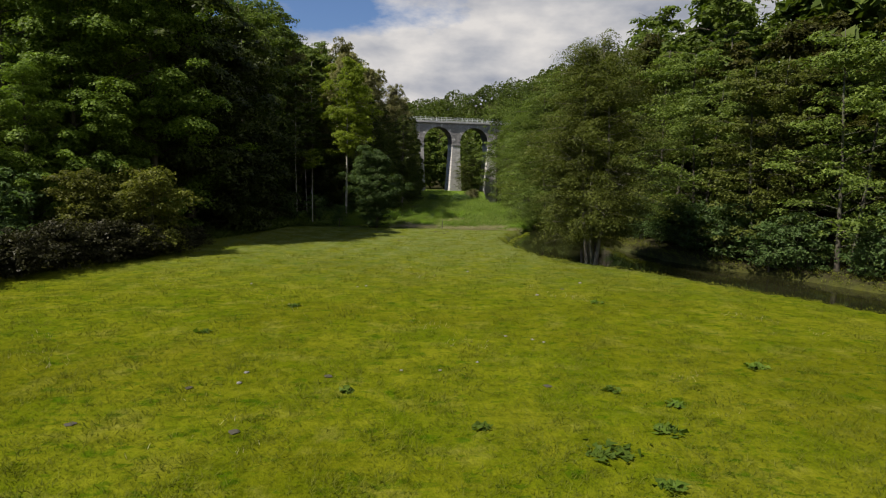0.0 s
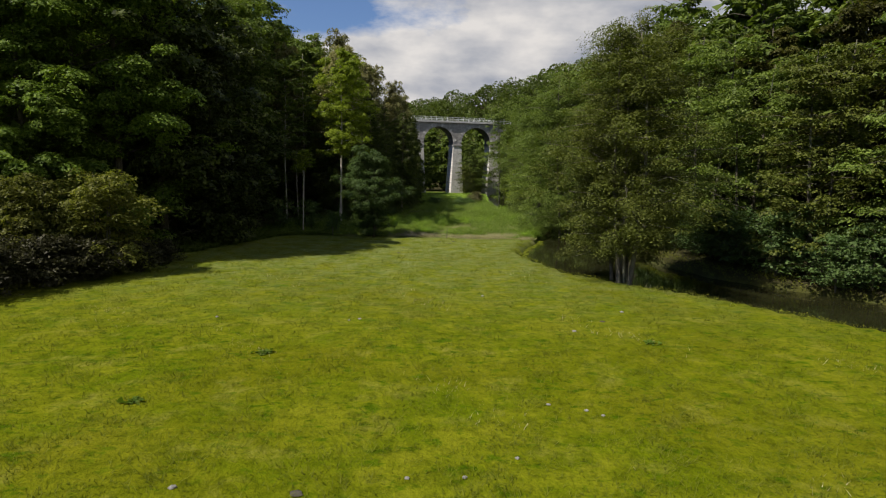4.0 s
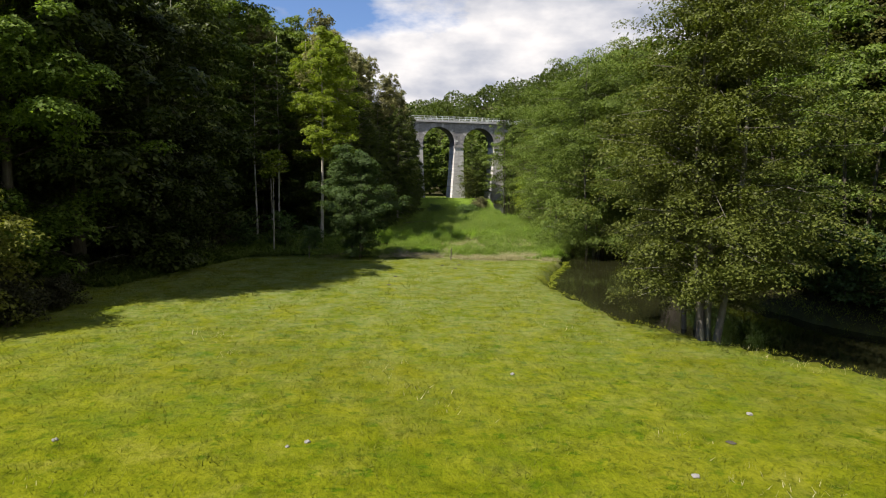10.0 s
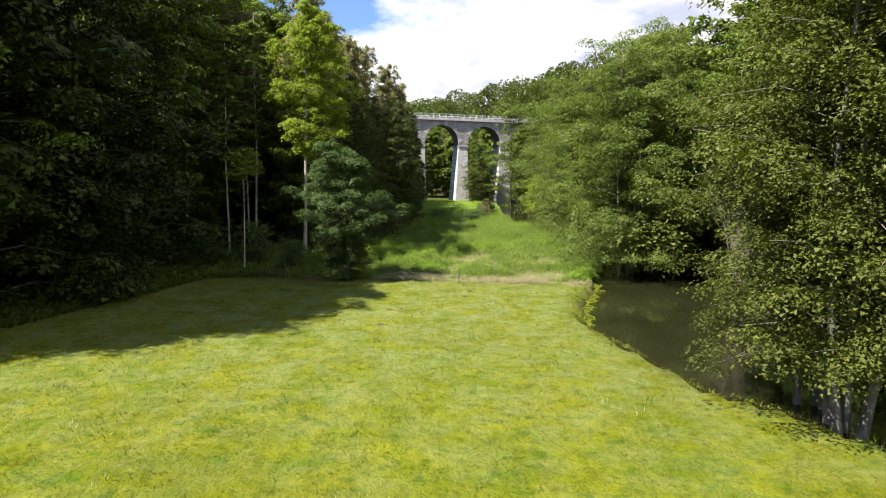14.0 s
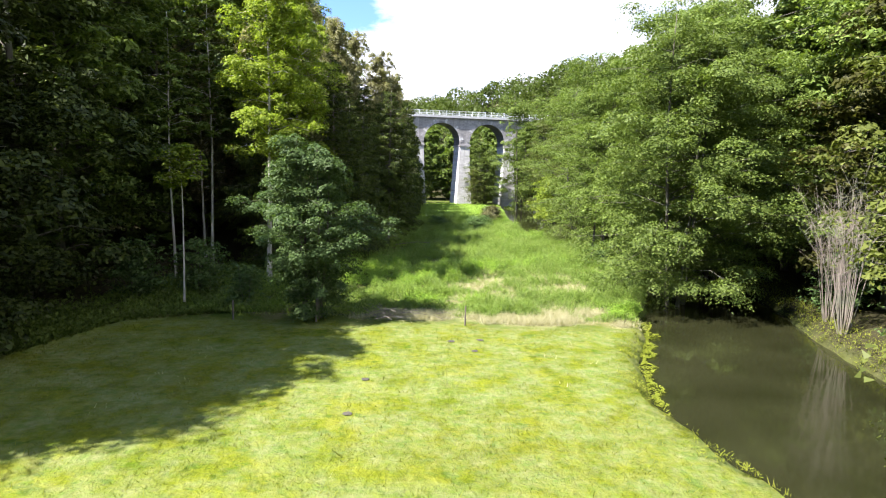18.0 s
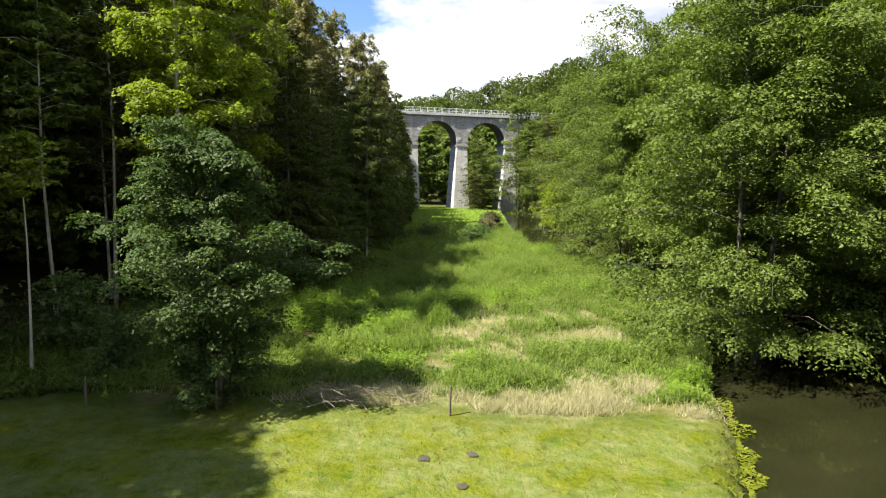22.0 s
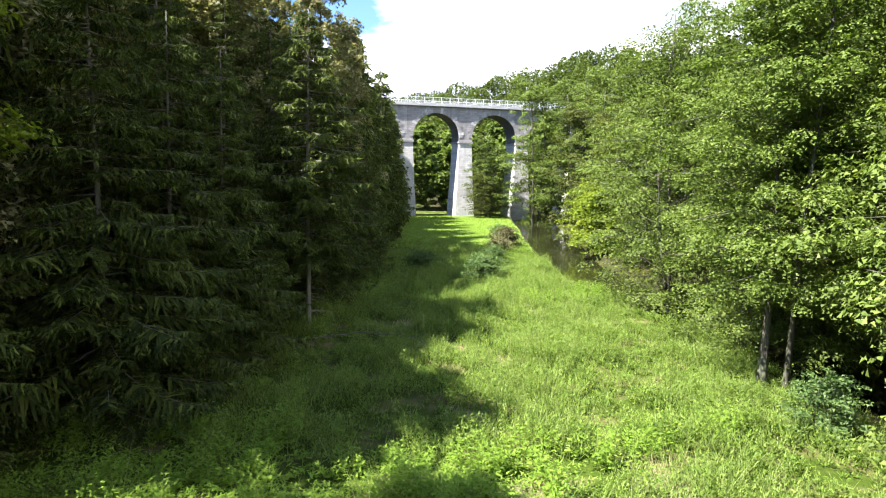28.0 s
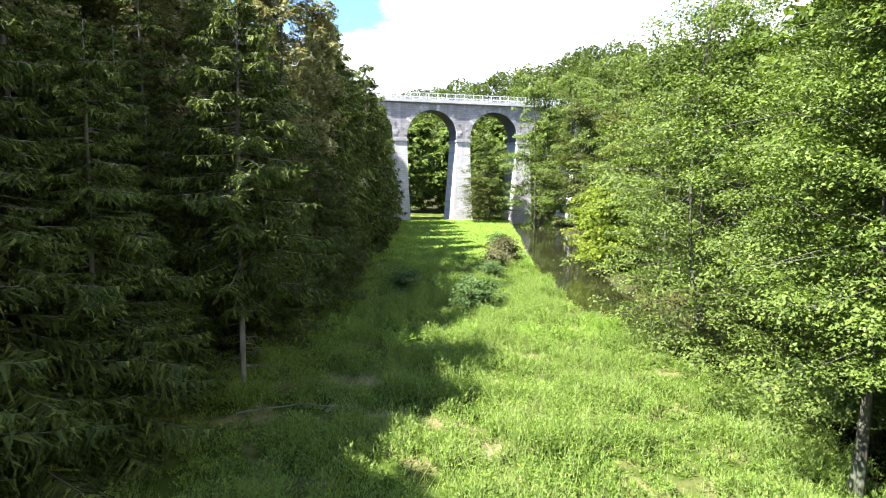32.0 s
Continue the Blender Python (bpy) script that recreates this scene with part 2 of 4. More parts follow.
M_MAPLE = leaf_material("maple_leaves", (0.045, 0.084, 0.009), (0.093, 0.156, 0.015), (0.1725, 0.2475, 0.03), 0.45)
M_SHRUB = leaf_material("shrub_leaves", (0.02884, 0.06072, 0.01518), (0.06072, 0.1101, 0.02884), (0.1138, 0.167, 0.05161), 0.4)
M_NEEDLE = leaf_material("spruce_needles", (0.009, 0.018, 0.006), (0.031, 0.052, 0.014), (0.165, 0.205, 0.030), 0.28, 0.7)
M_HERB = leaf_material("herb_leaves", (0.045, 0.098, 0.009), (0.145, 0.245, 0.026), (0.275, 0.362, 0.068), 0.45)
M_GRASS = leaf_material("grass_blades", (0.062, 0.080, 0.0035), (0.094, 0.114, 0.0060), (0.140, 0.150, 0.0130), 0.3, 0.9)
M_LONGGRASS = leaf_material("long_grass_blades", (0.07841, 0.1354, 0.02138), (0.164, 0.2281, 0.0499), (0.3065, 0.3422, 0.1283), 0.45, 0.6)
M_STRAW = leaf_material("dry_stalks", (0.22, 0.205, 0.09), (0.33, 0.31, 0.16), (0.44, 0.415, 0.245), 0.25, 0.7)
M_FRINGE = leaf_material("bank_leaves", (0.0924, 0.1254, 0.00528), (0.1452, 0.1782, 0.00792), (0.198, 0.2178, 0.0198), 0.4)
M_DOCK = leaf_material("dock_leaves", (0.040, 0.080, 0.005), (0.062, 0.110, 0.008), (0.090, 0.138, 0.012))
M_EARTH = plain_material("dark_earth", (0.050, 0.046, 0.032), 0.95)
M_TWIG = bark_material("dead_twigs", (0.104, 0.0845, 0.065), (0.195, 0.169, 0.1365))
M_BARK = bark_material("grey_bark", (0.0315, 0.0266, 0.0196), (0.091, 0.0805, 0.063))
M_GREYBARK = bark_material("spruce_bark", (0.05, 0.044, 0.038), (0.20, 0.18, 0.15))
# paler copy of the spruce bark, with sunlight on the trunk put into its colour
M_SUNLITBARK = bark_material("sunlit_spruce_bark", (0.13, 0.115, 0.1), (0.34, 0.31, 0.27))
M_BIRCH = bark_material("pale_bark", (0.22, 0.20, 0.17), (0.42, 0.40, 0.36))
M_STONE = stone_material("grey_limestone", (0.2664, 0.2556, 0.2484), (0.4032, 0.3888, 0.3744), (0.1728, 0.1692, 0.162))
M_PIER = stone_material("pale_limestone", (0.432, 0.4248, 0.4032), (0.5616, 0.5544, 0.5328), (0.324, 0.3096, 0.288))
# arch lining, a darker tone than grey_limestone in the same coursing
M_VAULT = stone_material("dark_vault_lining", (0.108, 0.0972, 0.0936), (0.1944, 0.18, 0.1764), (0.072, 0.072, 0.072))
M_CONCRETE = stone_material("pale_concrete", (0.4896, 0.4896, 0.4824), (0.5904, 0.5904, 0.5832), (0.36, 0.36, 0.3456))
M_RAIL = plain_material("galvanised_steel", (0.62, 0.64, 0.65), 0.45, 0.3, 0.1)
M_POST = plain_material("weathered_wood", (0.11, 0.095, 0.075), 0.9)
M_FIELDSTONE = plain_material("weathered_field_stone", (0.17, 0.165, 0.15), 0.9)
M_WIRE = plain_material("fence_wire", (0.14, 0.13, 0.12), 0.7, 0.4)
M_STEM = plain_material("green_stems", (0.10, 0.12, 0.04), 0.8)


# ---------------------------------------------------------------- mesh helpers
def mesh_of(name, verts, faces, mat, smooth=False):
    me = bpy.data.meshes.new(name)
    me.from_pydata(verts, [], faces)
    me.materials.append(mat)
    if smooth:
        me.polygons.foreach_set("use_smooth", [True] * len(me.polygons))
    me.update()
    return me


def quads_mesh(name, pts, mat):
    """A mesh of loose faces from an array (faces, corners, 3)."""
    nf, nc = pts.shape[:2]
    me = bpy.data.meshes.new(name)
    me.vertices.add(nf * nc)
    me.vertices.foreach_set("co", pts.astype(np.float32).ravel())
    me.loops.add(nf * nc)
    me.loops.foreach_set("vertex_index", np.arange(nf * nc, dtype=np.int32))
    me.polygons.add(nf)
    me.polygons.foreach_set("loop_start", np.arange(0, nf * nc, nc, dtype=np.int32))
    me.materials.append(mat)
    me.update()
    me.validate()
    return me


def empty(name, at=(0, 0, 0)):
    ob = new(name)
    ob.location = at
    return ob


def part(name, bm, mat, parent, label=""):
    me = bpy.data.meshes.new(name)
    bm.to_mesh(me)
    bm.free()
    me.materials.append(mat)
    return child(name, me, parent, label)


def child(name, me, parent, label=""):
    ob = new(name, me)
    ob.parent = parent
    if label:
        tagged(ob, label)
    return ob


def box(bm, x0, x1, y0, y1, z0, z1):
    vs = [bm.verts.new(v) for v in ((x0, y0, z0), (x1, y0, z0), (x1, y1, z0), (x0, y1, z0), (x0, y0, z1), (x1, y0, z1), (x1, y1, z1), (x0, y1, z1))]
    for f in ((3, 2, 1, 0), (4, 5, 6, 7), (0, 1, 5, 4), (1, 2, 6, 5), (2, 3, 7, 6), (3, 0, 4, 7)):
        bm.faces.new([vs[i] for i in f])
    return vs


def tube(verts, faces, line, radii, sides=6):
    """Adds a tapered tube along a line of points to the lists."""
    line = [np.array(p, float) for p in line]
    start = len(verts)
    for k, p in enumerate(line):
        d = line[min(k + 1, len(line) - 1)] - line[max(k - 1, 0)]
        d = d / (np.linalg.norm(d) + 1e-9)
        u = np.cross(d, (0, 1, 0.01) if abs(d[1]) < 0.9 else (1, 0, 0))
        u = u / (np.linalg.norm(u) + 1e-9)
        v = np.cross(d, u)
        for s in range(sides):
            a = 2 * math.pi * s / sides
            verts.append(tuple(p + radii[k] * (math.cos(a) * u + math.sin(a) * v)))
    for k in range(len(line) - 1):
        for s in range(sides):
            a, b = start + k * sides + s, start + k * sides + (s + 1) % sides
            faces.append((a, b, b + sides, a + sides))
    faces.append(tuple(start + (len(line) - 1) * sides + s for s in range(sides)))


def leaves(rng, centres, size, lift=0.5, long=1.6, facing=None, stray=1.0):
    """Leaf-shaped triangles at the centres, tilted at random about the way that their clump faces."""
    n = len(centres)
    nrm = rng.normal(size=(n, 3)) * stray
    if facing is None:
        nrm[:, 2] += lift * 2.2
    else:
        nrm += facing
    nrm /= np.linalg.norm(nrm, axis=1)[:, None]
    u = np.cross(nrm, rng.normal(size=(n, 3)))
    u /= np.linalg.norm(u, axis=1)[:, None] + 1e-9
    v = np.cross(nrm, u)
    s = size * rng.uniform(0.6, 1.35, (n, 1))
    a, b = u * s * 0.5 * long, v * s * 0.5
    return np.stack([centres - a * 0.7 - b, centres - a * 0.7 + b, centres + a * 1.1 - nrm * s * 0.1], 1)


# ---------------------------------------------------------------- the lie of the land
def line_at(knots, v):
    k = np.array(knots, float)
    return np.interp(v, k[:, 0], k[:, 1])


# near bank of the river (x by y) from the fence corner on to the viaduct, and the far bank
BANK_L = [(-60, 76), (-20, 57), (10, 40.5), (25, 28.5), (35.5, 20.2), (40, 16.6), (43, 14.7), (45, 12.8), (47, 10.9), (48.8, 9.4), (50.5, 7.9), (55, 6.6), (59, 5.5), (62, 5.5), (65.8, 6.3),
          (68.3, 7.2), (71, 8.1), (74, 8.8), (80, 11.2), (90, 12.4), (99, 12.6), (106, 11.0), (111, 9.6), (116, 8.2), (124, 7.6), (132, 7.0), (140, 7.4), (160, 8.4), (190, 9.5), (260, 12)]
BANK_R = [(-60, 88), (-20, 69), (10, 51), (30, 35), (40, 27.6), (45.6, 24.0), (48.5, 21.0), (52, 18.4), (58, 16.4), (64, 15.8), (70, 16.6), (76, 18.2), (82, 19.2), (95, 20.0), (106, 18.5), (114, 15.2),
          (122, 13.6), (130, 13.2), (150, 15.0), (190, 17.5), (260, 20)]
# edge of the wood on the other side
WOOD = [(-60, -30), (0, -27.5), (34, -25.5), (52, -23.5), (60, -21.5), (70, -19.0), (80, -18.0), (86, -15.5), (92, -12.2), (100, -10.4), (112, -9.2), (130, -8.6), (180, -10), (260, -14)]


def wobble(x, y, s, seed):
    """Smooth noise from a few turned sines, about -1 to 1."""
    r = np.random.default_rng(seed)
    out = 0
    for k in range(5):
        a, p, f = r.uniform(0, 6.28), r.uniform(0, 6.28), s * 1.55 ** k
        out = out + np.sin((x * np.cos(a) + y * np.sin(a)) * f + p) / 1.35 ** k
    return out / 2.6


def smooth01(v, a, b):
    t = np.clip((v - a) / (b - a), 0, 1)
    return t * t * (3 - 2 * t)


def river_depth(x, y):
    """How far inside the river a place lies (positive in the water)."""
    return np.minimum(x - line_at(BANK_L, y), line_at(BANK_R, y) - x) + 0.18 * wobble(x, y, 1.3, 5)


def land(x, y):
    x, y = np.asarray(x, float), np.asarray(y, float)
    z = 0.07 * wobble(x, y, 0.16, 1) + 0.035 * wobble(x, y, 1.1, 2)
    z = z - 0.32 * smooth01(y, 125, 165)
    z = z + 0.12 * smooth01(y, 70, 78) * (wobble(x, y, 0.5, 3) + 0.6)
    left, right = line_at(WOOD, y) - x, x - line_at(BANK_R, y)
    z = z + 0.9 * smooth01(left, -1, 10) + 0.5 * np.clip(left - 9, 0, 80) * smooth01(left, 4, 26)
    z = z + 0.5 * smooth01(right, 0.3, 4) + 0.40 * np.clip(right - 14, 0, 75) * smooth01(right, 10, 36)
    # the valley closes behind the viaduct
    far = np.clip(y - 235, 0, 190) * 0.32 * smooth01(y, 225, 300) * (0.60 + 0.48 * smooth01(x, -60, 90))
    z = np.maximum(z, far) + 0.15 * np.minimum(z, far)
    z = z + 1.2 * smooth01(np.abs(z), 4, 16) * wobble(x, y, 0.05, 4)
    return z - 1.9 * smooth01(river_depth(x, y), -0.45, 1.3)


DRY = ((0.2, 79.5, 1), (0.6, 82.0, 0.94), (0.0, 84.5, 0.72), (1.2, 76.5, 0.86), (-1.6, 74.8, 0.58), (-0.6, 76.5, 0.79), (-0.9, 80.0, 0.65), (-0.9, 83.5, 0.5), (1.6, 78.5, 1.4), (3.6, 79.5, 1.4), (5.6, 80.5, 1.2), (2.2, 82.5, 1.2), (4.6, 83.5, 1.1), (6.4, 84.5, 0.79), (0.9, 86.0, 0.65), (-0.4, 91.5, 0.65), (4.2, 87.2, 0.65),
       (-2.4, 99.5, 0.65), (3.8, 73.4, 1), (5.8, 73.2, 0.94), (1.2, 97.0, 0.36), (-3.6, 103.0, 0.43))


def dryness(x, y):
    """Bleached grass: a strip along the fence and patches among the herbs."""
    d = 0.95 * np.exp(-((y - 71.2 - 0.5 * wobble(x, y, 0.7, 14)) / 1.35) ** 2) * smooth01(x, -8.5, -5) * smooth01(9 - x, 0, 1) * smooth01(wobble(x, y, 0.8, 12), -0.9, 0.2)
    for sx, sy, s in DRY:
        d = np.maximum(d, np.exp(-((x - sx) ** 2 + (y - sy) ** 2) / (2 * s * s)))
    return np.clip(d * (0.8 + 0.6 * wobble(x, y, 1.3, 13)), 0, 1)


def spaced(stops):
    out = [stops[0][0]]
    for (a, step), (b, _) in zip(stops, stops[1:]):
        n = max(1, round((b - a) / step))
        out += [a + (b - a) * (k + 1) / n for k in range(n)]
    return np.array(out)


def build_ground():
    xs = spaced([(-1500, 150), (-300, 40), (-120, 10), (-45, 1.5), (-28, 0.7), (28, 1.4), (70, 10), (120, 40), (300, 150), (1500, 1)])
    ys = spaced([(-1500, 150), (-200, 30), (-40, 5), (-5, 0.7), (130, 1.5), (200, 8), (440, 60), (1700, 1)])
    X, Y = np.meshgrid(xs, ys)
    Z = land(X, Y)
    nx, ny = len(xs), len(ys)
    me = bpy.data.meshes.new("ground")
    idx = np.arange(nx * ny).reshape(ny, nx)
    f = np.stack([idx[:-1, :-1], idx[:-1, 1:], idx[1:, 1:], idx[1:, :-1]], -1).reshape(-1, 4)
    me.from_pydata(np.stack([X, Y, Z], -1).reshape(-1, 3).tolist(), [], f.tolist())
    me.polygons.foreach_set("use_smooth", [True] * len(me.polygons))
    x, y = X.ravel(), Y.ravel()
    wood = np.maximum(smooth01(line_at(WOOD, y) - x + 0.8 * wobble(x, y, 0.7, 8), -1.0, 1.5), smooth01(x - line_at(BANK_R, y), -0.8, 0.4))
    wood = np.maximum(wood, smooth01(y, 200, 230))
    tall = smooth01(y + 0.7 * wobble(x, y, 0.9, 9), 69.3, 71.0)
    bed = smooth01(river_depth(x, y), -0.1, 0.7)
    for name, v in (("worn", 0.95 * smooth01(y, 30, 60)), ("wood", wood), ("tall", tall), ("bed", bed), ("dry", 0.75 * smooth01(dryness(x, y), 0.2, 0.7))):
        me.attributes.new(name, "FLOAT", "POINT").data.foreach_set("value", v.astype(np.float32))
    me.materials.append(M_GROUND)
    tagged(new("ground", me), "short grazed valley meadow running into rough herbs and woodland floor", "ground", kind="structure")
    v = [(-5, -200, -0.5), (120, -200, -0.5), (120, 330, -0.5), (-5, 330, -0.5)]
    tagged(new("water", mesh_of("water", v, [(0, 1, 2, 3)], M_WATER)), "still dark green-brown river along the meadow bank", "river", kind="structure")


build_ground()

# ---------------------------------------------------------------- trees
def broadleaf(rng, height, radius, base, count, size, leaf, bark, stems=1, flat=0.55, lean=0.0, girth=0.014, gaps=0.0, profile=None, limbs=46, bend=0.012, pad=1.0):
    """Trunk and crown meshes: stems that fork into limbs, and leaf clumps carried at the limbs' ends."""
    tv, tf, clumps = [], [], []
    for s in range(stems):
        a = rng.uniform(0, 6.28)
        spread = 0.0 if stems == 1 else radius * 0.28
        foot = np.array([math.cos(a), math.sin(a), 0]) * (0 if stems == 1 else rng.uniform(0.25, 0.7))
        tip = np.array([math.cos(a) * spread + lean * height, math.sin(a) * spread, height * rng.uniform(0.86, 0.97)])
        bow = np.array([rng.normal(), rng.normal(), 0]) * bend * height
        line = [foot + (tip - foot) * t + bow * math.sin(3.1 * t) + np.array([rng.normal(), rng.normal(), 0]) * 0.0022 * height * t for t in np.linspace(0, 1, 8)]
        line[0] = foot - np.array([0, 0, 0.35])
        r0 = girth * height * (1 if stems == 1 else 0.7)
        tube(tv, tf, line, [r0 * 1.35] + [r0 * (1 - 0.85 * t) for t in np.linspace(0.1, 1, 7)], 7)
        arms = int(limbs / stems ** 0.6)
        for k in range(arms):
            t = base / height + (0.97 - base / height) * (k + rng.uniform(0, 1)) / arms
            t = min(t, 0.98)
            j = t * 7
            i = min(int(j), 6)
            start = line[i] + (line[i + 1] - line[i]) * (j - i)
            u = (t - base / height) / (1 - base / height)
            reach = radius * (1.0 - 0.25 * u) * math.sqrt(max(0.05, 1 - max(0, (u - 0.30) / 0.72) ** 2)) * (0.62 + 0.38 * min(1, u * 3.2 + 0.35)) * rng.uniform(0.6, 1.12)
            if profile:
                reach = radius * line_at(profile, u) * rng.uniform(0.7, 1.1)
            az = rng.uniform(0, 6.28)
            end = start + np.array([math.cos(az) * reach, math.sin(az) * reach, reach * rng.uniform(-0.12, 0.38)])
            mid = (start + end) / 2 + np.array([0, 0, reach * 0.12])
            tube(tv, tf, [start, mid, end], [r0 * 0.26 * (1 - 0.6 * u), r0 * 0.13 * (1 - 0.5 * u), 0.008], 5)
            across = np.array([-math.sin(az), math.cos(az), 0])
            for q, w in ((1.0, 0.9), (0.84, 1.0), (0.66, 1.0), (0.48, 0.85), (0.28, 0.75), (0.12, 0.6)):
                if rng.uniform() < gaps:
                    continue
                p = start + (end - start) * q + across * rng.normal() * 0.22 * reach + rng.normal(size=3) * np.array([0.06, 0.06, 0.05]) * radius
                clumps.append((p, radius * rng.uniform(0.095, 0.21) * w * pad, az))
    pts, face = [], []
    tot = sum(r ** 1.7 for _, r, _ in clumps)
    for p, r, az in clumps:
        n = max(4, int(count * r ** 1.7 / tot))
        # a pad of foliage: an uneven dome longer along its bough, with a thin fringe hanging below
        a, q = rng.uniform(0, 6.28, n), np.sqrt(rng.uniform(0, 1, n))
        lobe = 1 + 0.28 * np.sin(3 * a + rng.uniform(0, 6.28)) + 0.15 * np.sin(5 * a + rng.uniform(0, 6.28))
        ox, oy = np.cos(a) * q * lobe * r * 1.25, np.sin(a) * q * lobe * r * 0.85
        dx, dy = ox * math.cos(az) - oy * math.sin(az), ox * math.sin(az) + oy * math.cos(az)
        hang = np.where(rng.uniform(0, 1, n) < 0.28, rng.uniform(0, 1.0, n), rng.uniform(0, 0.25, n))
        dz = flat * r * (0.75 * np.sqrt(np.clip(1 - q ** 2, 0, 1)) - 0.25 * q - 0.9 * hang) + rng.normal(size=n) * 0.05 * r
        pts.append(p + np.stack([dx, dy, dz], 1))
        face.append(np.stack([dx / r * 0.85, dy / r * 0.85, 1.15 - 0.9 * hang], 1))
    pts, face = np.concatenate(pts), np.concatenate(face)
    ok = pts[:, 2] > 0.25
    return mesh_of("trunk", tv, tf, bark, True), quads_mesh("crown", leaves(rng, pts[ok], size, facing=face[ok], stray=0.42), leaf)


def conifer(rng, height, radius, base, levels, leaf, bark, thick=1.0):
    """A spruce: straight trunk, whorls of drooping boughs, each a fan of twigs fringed with hanging needle sprays."""
    tv, tf, fan = [], [], []
    tube(tv, tf, [(0, 0, -0.3), (0, 0, height * 0.5), (0.1, 0, height)], [0.0075 * height, 0.0055 * height, 0.015], 7)
    # dead snags on the bare foot of the trunk
    for k in range(int(max(0, base - 2) * 14)):
        az, z, ro = rng.uniform(0, 6.28), rng.uniform(0.8, base + 0.4), rng.uniform(0.4, 1.7)
        tube(tv, tf, [(0, 0, z), (math.cos(az) * ro * 0.6, math.sin(az) * ro * 0.6, z - 0.1 * ro), (math.cos(az) * ro, math.sin(az) * ro, z - 0.35 * ro)], [0.016, 0.010, 0.004], 3)
    down = np.array([0, 0, -1.0])
    for k in range(levels):
        t = (k + rng.uniform(-0.3, 0.3)) / levels
        reach = radius * max(0.02, 1 - t) ** 0.62 * rng.uniform(0.8, 1.12) + 0.2
        if t < 0.1:
            reach *= rng.uniform(0.6, 0.95)
        for s in range(8):
            az = 2 * math.pi * (s + rng.uniform(-0.4, 0.4)) / 8 + k * 2.4
            z = min(height - 0.05, base + (height - base) * (t + rng.uniform(-0.8, 0.8) / levels))
            ro = reach * rng.uniform(0.55, 1.15)
            out = np.array([math.cos(az), math.sin(az), 0])
            side = np.array([-out[1], out[0], 0])
            drop = rng.uniform(0.1, 0.55) * ro * (1.15 - 0.8 * t)
            axis = lambda q: out * (q * ro)[:, None] + np.array([0, 0, 1.0]) * (z - drop * q ** 1.3 + 0.62 * drop * q ** 4)[:, None]
            if ro > 0.8:
                tube(tv, tf, [tuple(v) for v in axis(np.array([0.0, 0.5, 0.9]))], [0.028, 0.016, 0.005], 3)
            # twigs to both sides of the bough, and the sprays that hang from them
            n = int((13 + 11 * ro) / thick)
            q = rng.uniform(0.12, 1.0, n) ** 0.8
            sg = np.where(np.arange(n) % 2 == 0, 1.0, -1.0)
            wide = (0.12 + 0.36 * ro * np.sin(np.clip(q, 0, 1) * 2.5 + 0.45) * 0.62) * rng.uniform(0.7, 1.2, n)
            p = axis(q)
            d = out * rng.uniform(0.2, 1.0, (n, 1)) + side * (sg * rng.uniform(0.5, 1.1, n))[:, None] + down * rng.uniform(0.0, 0.9, (n, 1))
            d /= np.linalg.norm(d, axis=1)[:, None]
            tip = p + d * wide[:, None]
            flat_w = np.cross(d, np.array([0, 0, 1.0]))
            flat_w /= np.linalg.norm(flat_w, axis=1)[:, None] + 1e-9
            th = (0.03 + 0.035 * wide)[:, None]
            fan.append(np.stack([p - flat_w * th, p + flat_w * th, tip], 1))
            for u in (0.35, 0.6, 0.8, 0.95, 1.08):
                f = p + (tip - p) * (u * rng.uniform(0.85, 1.1, (n, 1)))
                hang = down * rng.uniform(0.1, 0.7, (n, 1)) + d * rng.uniform(0.4, 1.0, (n, 1)) + rng.normal(size=(n, 3)) * 0.45
                ln = rng.uniform(0.09, 0.24, (n, 1)) * (0.6 + 0.4 * min(1, ro / 2.5)) * thick
                w = np.cross(hang, rng.normal(size=(n, 3)))
                w /= np.linalg.norm(w, axis=1)[:, None] + 1e-9
                fan.append(np.stack([f - w * ln * 0.2, f + w * ln * 0.2, f + hang * ln], 1))
    return mesh_of("trunk", tv, tf, bark, True), quads_mesh("crown", np.concatenate(fan), leaf)


def make_tree(name, meshes, label, category="tree", group=""):
    ob = empty(name)
    child("trunk", meshes[0], ob)
    child("crown", meshes[1], ob)
    return tagged(ob, label, category, group)


def plant(proto, x, y, turn=0.0, scale=1.0, sink=0.0, tall=1.0, label="", first=set()):
    """Stands a tree on the land; the prototype itself is used first, then copies."""
    ob = proto
    m = pose(x, y, float(land(x, y)) - sink, 0, 0, turn)
    if proto.name in first:
        ob = copy_thing(proto, m)
    else:
        first.add(proto.name)
        ob.matrix_basis = m
    ob.scale = (scale, scale, scale * tall)
    if label:
        tagged(ob, label)
    return ob


